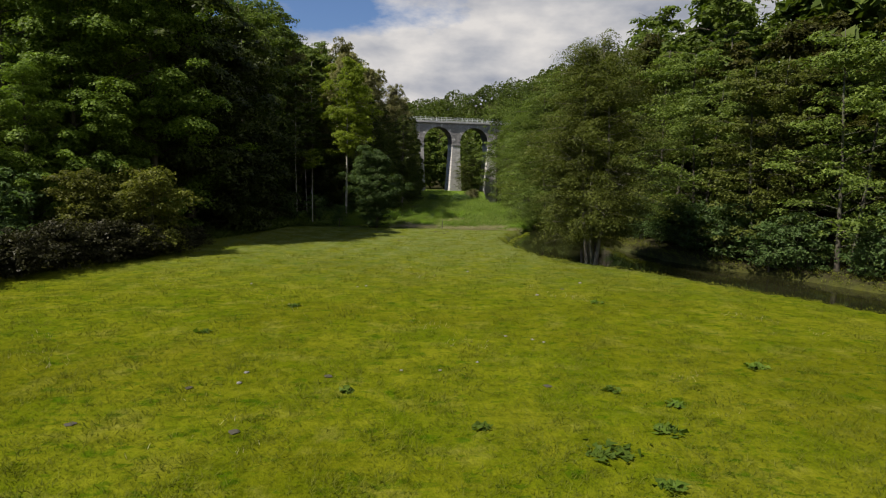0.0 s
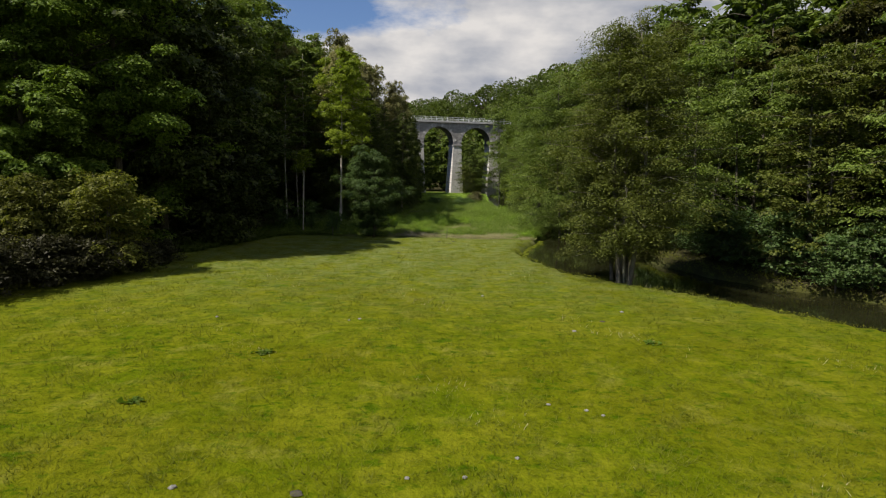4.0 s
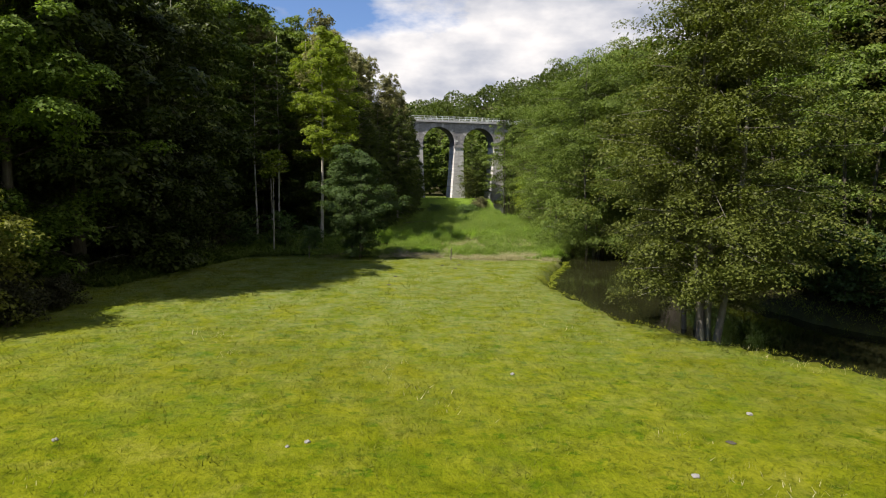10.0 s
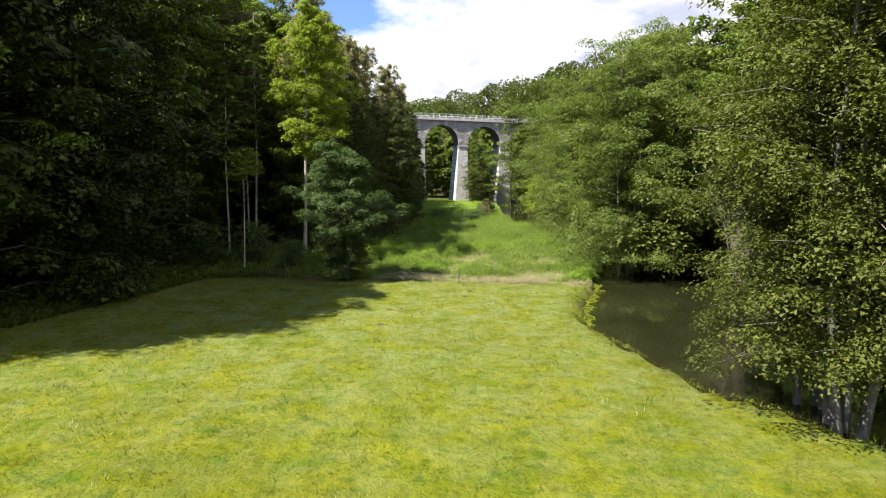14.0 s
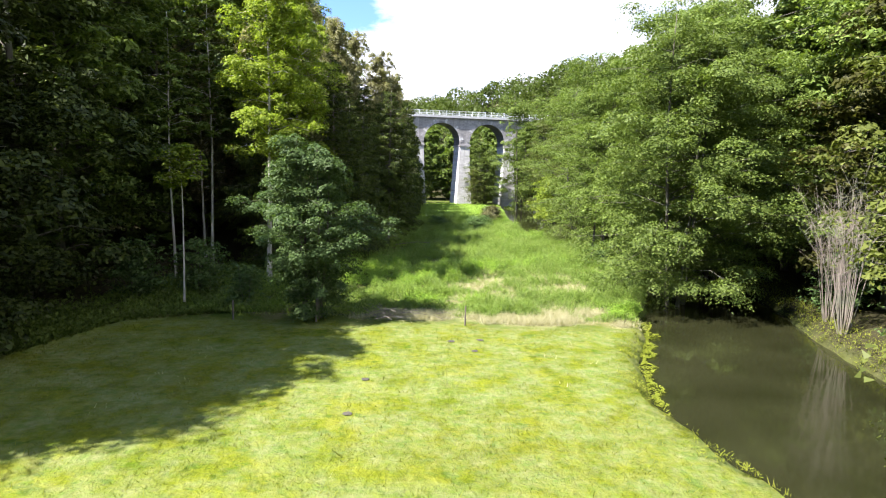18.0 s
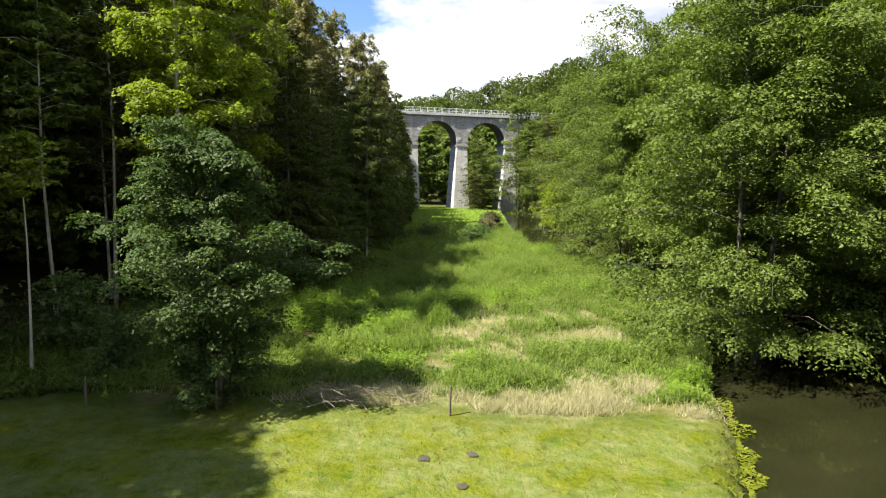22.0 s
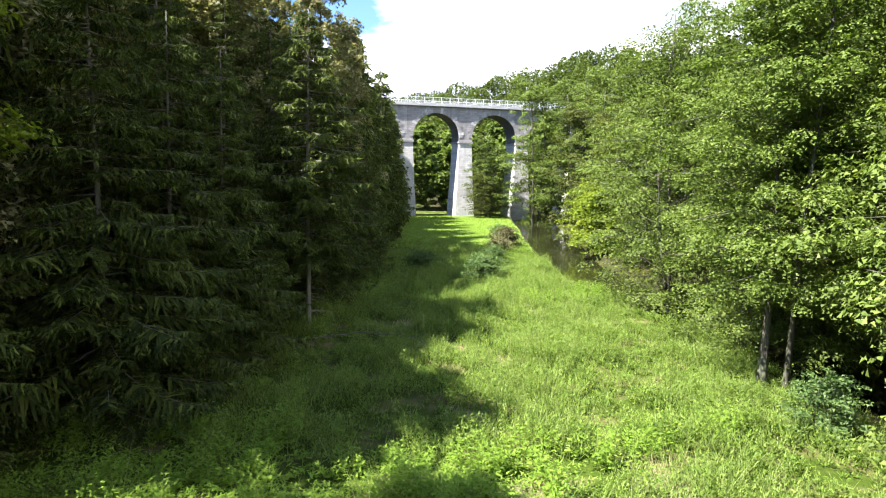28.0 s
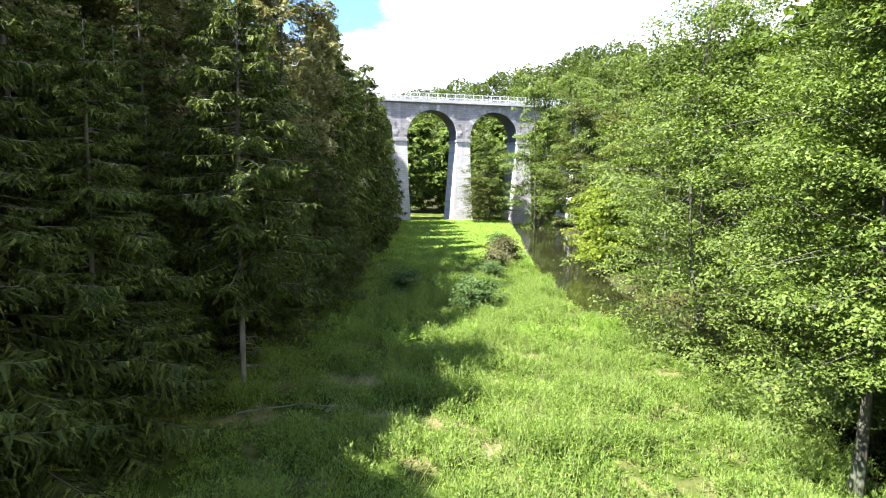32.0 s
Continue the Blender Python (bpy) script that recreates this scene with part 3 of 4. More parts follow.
def build_trees():
    r = np.random.default_rng(11)
    wood, bank = "woodland trees", "riverside trees"
    dark = "tall dark-green broadleaved tree at the edge of the wood"
    oak = [make_tree("broadleaf_tree", broadleaf(r, 25, 6.4, 2.5, 24000, 0.2, M_LEAF, M_BARK), dark, group=wood) for _ in range(2)]
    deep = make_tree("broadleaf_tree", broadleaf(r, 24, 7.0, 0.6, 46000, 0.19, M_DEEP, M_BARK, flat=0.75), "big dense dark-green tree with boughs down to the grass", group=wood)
    maple = [make_tree("broadleaf_tree", broadleaf(r, 24, 6.6, 1.2, 66000, 0.135, M_MAPLE, M_BARK, flat=0.7), "big mid-green maple with broad sunlit leaves", group=wood) for _ in range(2)]
    ash = [make_tree("broadleaf_tree", broadleaf(r, 23, 4.8, 1.5, 24000, 0.19, M_AUTUMN, M_BARK, flat=0.7), "slim tawny-green broadleaved tree above the river", group=wood) for _ in range(2)]
    back = [make_tree("broadleaf_tree", broadleaf(r, 25, 6.0, 1.5, 2900, 0.82, M_LEAF, M_BARK, flat=0.7), "green broadleaved tree deeper in the wood", group=wood) for _ in range(3)]
    airy = make_tree("broadleaf_tree", broadleaf(r, 27, 6.5, 9, 10000, 0.30, M_LEAF, M_BARK, flat=0.6, gaps=0.35), "tall open-crowned oak rising above the riverside trees", group=wood)
    alder = [make_tree("alder_tree", broadleaf(r, 18.5, 5.0, b, n, s, m, k, stems=4, flat=0.7, girth=g, limbs=86, pad=1.0, bend=0.03), "many-stemmed olive-green alder on the river bank", group=bank) for b, n, s, m, k, g in ((3.5, 140000, 0.072, M_BROWNISH, M_GREYBARK, 0.012), (1.6, 56000, 0.09, M_ALDER, M_BARK, 0.010))]
    high = make_tree("alder_tree", broadleaf(r, 18.5, 4.8, 3.4, 105000, 0.074, M_LEAF, M_BARK, stems=4, flat=0.7, girth=0.0075, limbs=84, pad=0.85, bend=0.025), "many-stemmed green alder with bare lower stems on the bank", group=bank)
    spread = [make_tree("alder_tree", broadleaf(r, 17, 6.0, 2.2, n, s, M_ALDER, M_BARK, stems=3, flat=0.65, girth=0.010, limbs=84, pad=0.85), "spreading green alder with layered foliage by the river", group=bank) for n, s in ((190000, 0.078), (110000, 0.09))]
    rear = [make_tree("alder_tree", broadleaf(r, 18, 5.6, 1.0, 25000, 0.15, m, M_BARK, stems=2, flat=0.5), "green alder standing back from the river", group=bank) for m in (M_ALDER, M_ALDER, M_BROWNISH)]
    lime = make_tree("birch_tree", broadleaf(r, 23, 3.4, 9.5, 30000, 0.125, M_LIME, M_BIRCH, girth=0.007, flat=1.0), "sunlit yellow-green birch with a pale trunk", group="birches")
    bare = make_tree("birch_tree", broadleaf(r, 23, 2.6, 11, 5000, 0.2, M_ALDER, M_BIRCH, girth=0.0046, gaps=0.55, bend=0.022), "thin birch with a long bare pale trunk", group="birches")
    slim = make_tree("birch_tree", broadleaf(r, 13, 1.5, 5.0, 3500, 0.11, M_OLIVE, M_BIRCH, girth=0.006, bend=0.025), "slender young birch with a pale bare lower trunk", group="birches")
    sprig = make_tree("birch_tree", broadleaf(r, 11, 1.7, 8.0, 2600, 0.15, M_LIME, M_BIRCH, girth=0.006), "thin sapling with a sunlit yellow-green top", group="birches")
    grey = make_tree("poplar_tree", broadleaf(r, 28, 4.0, 4, 30000, 0.155, M_TAWNY, M_BARK, flat=1.5, girth=0.009, limbs=80, pad=0.8), "tall greyish olive tree with fine upright twigs", group=wood)
    spruce = [make_tree("spruce_tree", conifer(r, h, rad, b, lv, M_NEEDLE, M_GREYBARK, 0.88), "dark green spruce with drooping boughs and a grey trunk", group="spruces") for h, rad, b, lv in ((23, 4.3, 0.5, 36), (21, 3.7, 2.2, 32))]
    shaded = make_tree("spruce_tree", conifer(r, 22, 4.2, 0.8, 26, M_NEEDLE, M_GREYBARK, 2.3), "dark green spruce standing deep in the row", group="spruces")
    young = make_tree("spruce_tree", conifer(r, 13, 3.5, 0.15, 25, M_NEEDLE, M_GREYBARK, 0.7), "young dark spruce with boughs sweeping the ground", group="spruces")
    bare_foot = make_tree("spruce_tree", conifer(r, 15.5, 3.6, 4.6, 26, M_NEEDLE, M_SUNLITBARK, 0.85), "spruce with a bare lower trunk coloured pale as if sunlit, beside the herbs", group="spruces")
    bush = [make_tree("bush", broadleaf(r, 6, 3.2, 0.3, 4500, 0.2, M_SHRUB, M_BARK, stems=4, flat=0.7), "rounded green hazel bush at the wood's edge", "bush", "bushes") for _ in range(2)]
    gold = make_tree("bush", broadleaf(r, 7, 3.4, 0.3, 20000, 0.13, M_SALLOW, M_BARK, stems=5, flat=0.8), "yellowish-green sallow bush at the meadow's edge", "bush", "bushes")
    arms = [(0, 0.3), (0.15, 0.4), (0.35, 0.75), (0.48, 1.0), (0.6, 0.95), (0.7, 0.48), (0.85, 0.3), (1, 0.1)]
    hawthorn = make_tree("shrub_tree", broadleaf(np.random.default_rng(5), 9.4, 3.3, 0.3, 80000, 0.076, M_SHRUB, M_BARK, stems=4, flat=0.8, gaps=0.05, profile=arms), "bushy blue-green young tree beside the fence", "tree")
    willow = make_tree("bush", broadleaf(r, 7, 3.0, 0.3, 9000, 0.18, M_LIME, M_BARK, stems=4, flat=0.9), "yellow-green willow bush on the river bank", "bush", "bushes")

    # river bank, near to far
    plant(alder[0], 11.0, 48.3, 20, 1.1)
    plant(alder[0], 11.4, 50.8, 100, 0.85)
    plant(spread[0], 12.2, 78.6, 0, 1.15)
    plant(spread[0], 14.2, 99.5, 40, 1.12)
    plant(high, 11.2, 95.0, 200, 1.0)
    plant(alder[1], 14.5, 106.0, 160, 0.95)
    for x, y, k, s in ((17.5, 113, 2, 0.9), (15.6, 124, 0, 0.75), (17.6, 131, 0, 0.9), (17.6, 141, 2, 0.95), (19.0, 151, 1, 1.05), (19.0, 162, 2, 1.15), (19, 174, 0, 1.2), (5.2, 185.5, 1, 0.84),
                       (6.4, 196, 2, 0.75), (24, 49.5, 2, 0.9), (21.5, 55, 1, 0.85), (21.2, 62, 0, 1.05), (21.8, 70, 2, 1.1), (22.8, 78, 1, 1.2), (24, 87, 0, 1.2), (24, 96, 2, 1.2), (23, 105, 1, 1.1), (27.5, 44, 0, 0.95), (32.5, 39, 1, 0.95), (38.5, 33, 2, 0.95)):
        plant(rear[k], x, y, r.uniform(0, 360), s)
    for x, y, k, s in ((24, 120, 0, 0.9), (26, 135, 1, 0.9), (26, 150, 2, 0.95), (27, 168, 0, 1.0), (25, 181, 1, 0.95)):
        plant(back[k], x, y, r.uniform(0, 360), s)
    plant(airy, 20.5, 93, 60, 0.95)
    plant(spread[1], 15.0, 85.6, 75, 1.08, tall=1.22)
    plant(rear[0], 13.6, 181, 10, 1.2, tall=1.3)
    plant(rear[1], 19.8, 180, 50, 1.3, tall=1.18)
    plant(rear[2], 3.4, 182.6, 80, 0.5)
    plant(alder[1], 12.9, 108.5, 300, 1.12)
    plant(spread[1], 18.6, 88.5, 15, 1.2, tall=1.18)
    plant(spread[1], 20.5, 101, 215, 1.2, tall=1.22)
    plant(willow, 14.2, 134, 0, 1.0)
    plant(willow, 14.6, 140, 90, 1.1)
    # the wooded far bank
    for x, y, s in ((28.5, 54, 0.95), (27.5, 65, 0.95), (28, 75, 0.95), (34, 48, 1.0), (40, 41, 1.0), (33, 58, 1.0), (46, 36, 1.0)):
        plant(ash[int(x) % 2], x, y, r.uniform(0, 360), s)
    plant(airy, 25.5, 82, 0, 1.15)
    plant(airy, 28.5, 68.5, 140, 1.12)
    plant(ash[0], 22.5, 74.0, 200, 1.1)
    for x, y, s in ((29, 85, 1.0), (29, 95, 1.05), (29, 106, 1.0), (47, 30, 1.0), (35, 57, 1.05), (35, 68, 1.05), (36, 80, 1.05),
                    (37, 93, 1.1), (38, 108, 1.1), (43, 50, 1.05), (31, 77, 1.2), (38, 66, 1.2), (44, 64, 1.1), (46, 80, 1.1), (48, 98, 1.1), (33, 122, 1.0), (34, 138, 1.0), (35, 158, 1.0), (43, 126, 1.1), (45, 150, 1.1), (35, 175, 1.0)):
        plant(back[r.integers(3)], x, y, r.uniform(0, 360), s)
    # the wood on the other side
    for x, y, s in ((-26, 77, 1.1), (-30, 86, 1.1), (-26, 97, 1.0), (-22, 104, 1.0), (-20.5, 120, 1.05), (-19.5, 131, 1.0)):
        plant(oak[r.integers(2)], x, y, r.uniform(0, 360), s)
    # the last one, mostly hidden behind the others, is added to block sun
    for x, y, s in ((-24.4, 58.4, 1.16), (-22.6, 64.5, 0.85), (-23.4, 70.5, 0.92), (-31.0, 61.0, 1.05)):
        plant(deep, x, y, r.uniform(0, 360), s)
    for x, y, k, s in ((-28.2, 53.5, 0, 1.28), (-35.0, 50.0, 1, 1.15), (-30.5, 45.5, 1, 0.62), (-37.0, 40.0, 0, 0.7), (-29.8, 50.0, 0, 0.95), (-26.0, 54.6, 1, 1.06)):
        plant(maple[k], x, y, r.uniform(0, 360), s)
    for x, y, s in ((-37.0, 57.5, 1.05), (-27.5, 84.0, 1.15), (-26.0, 91.0, 1.15), (-20.5, 98.0, 1.05), (-19.5, 112, 1.1), (-27.5, 79.5, 1.0)):
        plant(oak[int(y) % 2], x, y, r.uniform(0, 360), s)
    for x, y, s in ((-27, 66, 0.55), (-28, 60, 0.5), (-26.5, 73, 0.5), (-27.5, 81, 0.55), (-25.5, 88, 0.5), (-28.5, 92, 0.55), (-23.5, 95, 0.5), (-29, 54, 0.5), (-31.5, 49, 0.5), (-21, 98, 0.5)):
        plant(back[r.integers(3)], x, y, r.uniform(0, 360), s, label="dense young tree in the shade of the wood")
    for x, y, s in ((-10, 206, 0.75), (-3, 209, 0.8), (4, 207, 0.7), (11, 210, 0.8), (18, 208, 0.75), (-17, 209, 0.8), (0, 217, 0.9), (9, 219, 0.9), (-8, 218, 0.9), (25, 214, 0.9)):
        plant(back[r.integers(3)], x, y, r.uniform(0, 360), s, label="green tree on the slope behind the viaduct")
    for x, y, s in ((-45, 49, 0.8), (-38, 58, 1.05), (-34, 68, 1.05), (-36, 79, 1.05), (-38, 92, 1.05), (-33, 102, 1.05), (-46, 62, 1.1), (-45, 76, 1.1),
                    (-44, 90, 1.1), (-29, 111, 1.05), (-37, 112, 1.1), (-27, 122, 1.05), (-32, 130, 1.05), (-25, 139, 1.0), (-30, 148, 1.0), (-22, 150, 0.95), (-26, 160, 0.95), (-19, 160, 0.85), (-20, 172, 0.85), (-27, 174, 0.95),
                    (-38, 140, 1.1), (-38, 160, 1.05), (-17, 182, 0.8), (-13.5, 174, 0.75)):
        plant(back[r.integers(3)], x, y, r.uniform(0, 360), s)
    for x, y, p, s in ((-18.6, 82.6, bare, 1.0), (-19.9, 79.8, bare, 0.85), (-19.6, 84.0, slim, 1.2), (-16.3, 72.8, sprig, 0.85), (-13.45, 78.8, lime, 0.92), (-13.0, 85.6, lime, 0.92), (-17.5, 90, lime, 0.95), (-10.9, 117, grey, 0.84), (-10.6, 124.5, grey, 0.8), (-14.5, 121, grey, 0.95), (-20.5, 99.5, grey, 0.9), (-15.8, 112, grey, 0.86), (-17.6, 115.5, grey, 0.95), (-23.5, 93.5, grey, 0.85), (-12.4, 133, grey, 0.82), (-18, 109, lime, 1.08), (-16.6, 93.4, grey, 0.95), (-15.6, 87.2, grey, 0.84), (-16.0, 99.5, grey, 0.92), (-14.2, 106.5, grey, 0.88)):
        plant(p, x, y, r.uniform(0, 360), s)
    for x, y, k, s in ((-15.6, 90.4, 0, 0.78), (-17.0, 95.5, 1, 0.92), (-12.6, 96.4, 0, 0.76), (-14.2, 101, 0, 0.74), (-11.6, 107.5, 1, 0.8), (-14.2, 113.5, 0, 0.78), (-10.4, 112.5, 1, 0.7), (-11.6, 135, 0, 0.9),
                       (-10.2, 127, 1, 0.95), (-10.2, 135, 0, 0.82), (-9.6, 142.5, 1, 0.9), (-10.2, 151, 0, 0.8), (-10.6, 160, 1, 0.85), (-11.0, 169, 0, 0.8), (-18.5, 103, 0, 0.8), (-16.5, 107.5, 1, 0.8), (-17.0, 119, 0, 0.8), (-15.5, 125, 1, 0.8), (-13.0, 131, 0, 0.8), (-15.8, 92.8, 1, 0.84), (-14.8, 84.4, 1, 0.95), (-10.2, 147, 0, 0.85), (-11.2, 156, 0, 0.85), (-12.2, 165, 1, 0.85), (-13.0, 174, 0, 0.8), (-13.6, 181, 1, 0.75), (-11.4, 99.8, 1, 0.62), (-13.0, 104.6, 0, 0.72), (-11.2, 131.2, 1, 0.95), (-11.4, 139, 0, 0.9), (-11.6, 147, 1, 0.9)):
        plant(shaded if y > 112 or (x < -15 and y > 86) else spruce[k], x, y, r.uniform(0, 360), s)
    for x, y, s in ((-12.6, 83.6, 0.6), (-11.4, 89.8, 1.08), (-10.8, 93.0, 1.0), (-14.4, 86.8, 0.9), (-10.0, 95.6, 0.95), (-10.8, 100.4, 0.8), (-8.9, 107.8, 0.85), (-8.4, 115.4, 0.8), (-8.6, 122.5, 0.75)):
        plant(young, x, y, r.uniform(0, 360), s)
    plant(bare_foot, -8.2, 102.0, 0, 1.0)
    plant(hawthorn, -8.7, 71.0, 0, 1.0)
    for x, y, k, s in ((-30, 40, 1, 1.0), (-28.5, 36, 1, 0.9), (-29, 28, 0, 1.0), (-19.5, 74, 0, 0.6), (-16.5, 76, 1, 0.55), (-13.0, 73.0, 0, 0.4), (-22, 65, 1, 0.6), (23.6, 46.4, 1, 0.6),
                       (19.6, 58, 0, 0.6), (18.9, 65, 1, 0.6), (28, 42, 0, 0.6), (20.6, 53.5, 1, 0.7), (20.3, 56.2, 0, 0.65), (17.8, 64.5, 1, 0.5), (21.8, 50, 0, 0.8), (25.5, 45.5, 1, 0.7), (18.6, 61.5, 0, 0.6), (30, 41, 1, 0.8), (35.5, 36.5, 0, 0.8), (32, 38.5, 1, 0.7), (19.8, 74, 0, 0.6), (10.4, 90.5, 1, 0.35), (-14, 83, 1, 0.45)):
        plant(bush[k], x, y, r.uniform(0, 360), s)
    plant(gold, -22.6, 46.2, 0, 0.95)
    plant(gold, -25.4, 44.0, 130, 0.9)
    bramble = make_tree("bush", broadleaf(r, 2.6, 2.2, 0.1, 9000, 0.11, M_BRAMBLE, M_BARK, stems=6, flat=0.9), "low dark brownish bramble thicket at the meadow's edge", "bush", "bushes")
    for x, y, s in ((-25.2, 36.0, 1.0), (-24.6, 39.2, 1.1), (-23.4, 42.0, 1.05), (-22.2, 44.2, 0.9), (-20.8, 47.4, 0.75), (-20.6, 50.4, 0.6), (-26.6, 32.5, 1.1)):
        plant(bramble, x, y, r.uniform(0, 360), s)
    mound = make_tree("bush", broadleaf(r, 2.2, 1.7, 0.1, 6000, 0.10, M_SHRUB, M_BARK, stems=5, flat=0.9), "low green bush standing in the tall herbs", "bush", "bushes")
    pale = make_tree("bush", broadleaf(r, 2.0, 1.6, 0.1, 2600, 0.12, M_OLIVE, M_BARK, stems=5, flat=0.9), "low greyish faded bush standing in the tall herbs", "bush", "bushes")
    for x, y, p, s in ((1.4, 116.5, mound, 0.95), (4.4, 137.5, pale, 1.25), (3.6, 133, pale, 0.9), (2.6, 128, mound, 0.7), (-3.5, 121, mound, 0.8), (4.8, 147, mound, 0.9)):
        plant(p, x, y, r.uniform(0, 360), s)



def far_woods():
    """The wooded hills that close the valley, as one mass of leaf clumps."""
    r = np.random.default_rng(23)
    pts = []
    for _ in range(1300):
        x, y = r.uniform(-70, 185), r.uniform(228, 425)
        if r.uniform() < 0.3:
            x, y = r.choice([-1, 1]) * r.uniform(50, 120), r.uniform(20, 260)
        if -32 < x < 32 and y < 215:
            continue
        z, h, w = float(land(x, y)), r.uniform(11, 14), r.uniform(4, 7)
        n = 175
        d = r.normal(size=(n, 3))
        d[:, 2] = np.abs(d[:, 2]) - 0.25
        d /= np.linalg.norm(d, axis=1)[:, None]
        d *= np.array([w, w, h * 0.55]) * r.uniform(0.86, 1.0, (n, 1))
        pts.append(np.array([x, y, z + h * 0.42]) + d)
    me = quads_mesh("far_woods", leaves(r, np.concatenate(pts), 1.2, 0.6, 1.0), M_HILL)
    tagged(new("far_woods", me), "dense green woodland covering the hills behind the viaduct", "woods", kind="stuff")


# ---------------------------------------------------------------- the viaduct
DECK_Z, SPRING_Z, SPAN, PIER_TOP, DEPTH = 20.2, 14.1, 11.2, 2.4, 5.4
STILT = 0.65      # upright part of the arch above the impost


def build_viaduct():
    yaw = 14.8
    via = tagged(empty("viaduct", (0.05, 190.4, 0)), "tall old stone railway viaduct with round arches and pale battered piers", "viaduct")
    via.rotation_euler = (0, 0, radians(yaw))
    radius = (SPAN - PIER_TOP) / 2
    count = 7                       # piers; the one in the middle stands at the origin
    half = DEPTH / 2
    for k in range(count):
        c = (k - 3) * SPAN
        bm = bmesh.new()
        foot = -1.6
        # battered shaft with an offset course a third of the way up
        for z0, z1, w0, w1, d0, d1 in ((foot, 5.2, 1.95, 1.58, half + 0.65, half + 0.40), (5.2, SPRING_Z - 0.35, 1.54, 1.20, half + 0.36, half + 0.05)):
            vs = [bm.verts.new(v) for v in ((c - w0, -d0, z0), (c + w0, -d0, z0), (c + w0, d0, z0), (c - w0, d0, z0), (c - w1, -d1, z1), (c + w1, -d1, z1), (c + w1, d1, z1), (c - w1, d1, z1))]
            for f in ((3, 2, 1, 0), (4, 5, 6, 7), (0, 1, 5, 4), (1, 2, 6, 5), (2, 3, 7, 6), (3, 0, 4, 7)):
                bm.faces.new([vs[i] for i in f])
        pier = part("pier", bm, M_PIER, via, "pale battered limestone pier")
        bm = bmesh.new()
        box(bm, c - 1.38, c + 1.38, -half - 0.22, half + 0.22, SPRING_Z - 0.35, SPRING_Z + 0.02)
        part("impost", bm, M_STONE, pier, "projecting dark stone impost course")
    # spandrel walls with the arches cut through, ring stones standing proud
    steps = 24
    wide = 0.62
    for k in range(count - 1):
        c = (k - 2.5) * SPAN
        bm = bmesh.new()
        lo = [(c + radius * math.cos(math.pi * s / steps), SPRING_Z + STILT + radius * math.sin(math.pi * s / steps)) for s in range(steps + 1)]
        lo[0], lo[-1] = (c + radius, SPRING_Z), (c - radius, SPRING_Z)
        front = [[bm.verts.new((x, y, z)) for x, z in lo] for y in (-half, half)]
        top = [[bm.verts.new((c + SPAN / 2 - SPAN * s / steps, y, DECK_Z)) for s in range(steps + 1)] for y in (-half, half)]
        side = [[bm.verts.new((c + e * SPAN / 2, y, SPRING_Z)) for e in (1, -1)] for y in (-half, half)]
        for s in range(steps):
            bm.faces.new((front[0][s], front[0][s + 1], top[0][s + 1], top[0][s]))
            bm.faces.new((front[1][s + 1], front[1][s], top[1][s], top[1][s + 1]))
        for j, w in ((0, 1), (1, -1)):
            bm.faces.new([side[j][0], front[j][0], top[j][0]][::w])
            bm.faces.new([front[j][steps], side[j][1], top[j][steps]][::w])
        bmesh.ops.recalc_face_normals(bm, faces=bm.faces)
        arch = part("arch", bm, M_STONE, via, "grey stone arch and spandrel wall")
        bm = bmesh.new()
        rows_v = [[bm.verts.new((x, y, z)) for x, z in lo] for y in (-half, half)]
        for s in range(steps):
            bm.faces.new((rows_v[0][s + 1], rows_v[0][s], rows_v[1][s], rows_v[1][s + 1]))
        part("vault", bm, M_VAULT, arch, "dark lining of the arch")
        n = 31
        for j in range(n):
            a0, a1 = math.pi * (j + 0.05) / n, math.pi * (j + 0.95) / n
            long = wide * (1.45 if j % 3 == 1 else 1.0)
            bm = bmesh.new()
            q = [(a0, radius - 0.03), (a1, radius - 0.03), (a1, radius + long), (a0, radius + long)]
            f = [bm.verts.new((c + rr * math.cos(a), -half - 0.06, SPRING_Z + STILT + rr * math.sin(a))) for a, rr in q]
            b = [bm.verts.new((c + rr * math.cos(a), -half + 0.25, SPRING_Z + STILT + rr * math.sin(a))) for a, rr in q]
            for i in range(4):
                bm.faces.new((f[i], b[i], b[(i + 1) % 4], f[(i + 1) % 4]))
            bm.faces.new(f[::-1]), bm.faces.new(b)
            bmesh.ops.recalc_face_normals(bm, faces=bm.faces)
            part("voussoir", bm, M_PIER if j % 6 == 1 else M_STONE, arch)
    ends = 3.0 * SPAN
    bm = bmesh.new()
    box(bm, -ends - 30, ends + 30, -half - 0.45, half + 0.45, DECK_Z + 0.12, DECK_Z + 0.62)
    deck = part("deck", bm, M_CONCRETE, via, "pale concrete deck slab with an overhanging edge")
    bm = bmesh.new()
    box(bm, -ends - 30, ends + 30, -half - 0.16, half + 0.16, DECK_Z, DECK_Z + 0.116)
    part("string_course", bm, M_STONE, deck, "dark stone string course")
    for end in (-1, 1):
        bm = bmesh.new()
        box(bm, min(end * ends, end * (ends + 30)), max(end * ends, end * (ends + 30)), -half, half, 4, DECK_Z)
        part("abutment", bm, M_STONE, via)
    for y in (-half - 0.36, half + 0.36):
        bm = bmesh.new()
        for z in (0.68, 1.0, 1.62):
            box(bm, -ends - 30, ends + 30, y - 0.03, y + 0.03, DECK_Z + z, DECK_Z + z + 0.06)
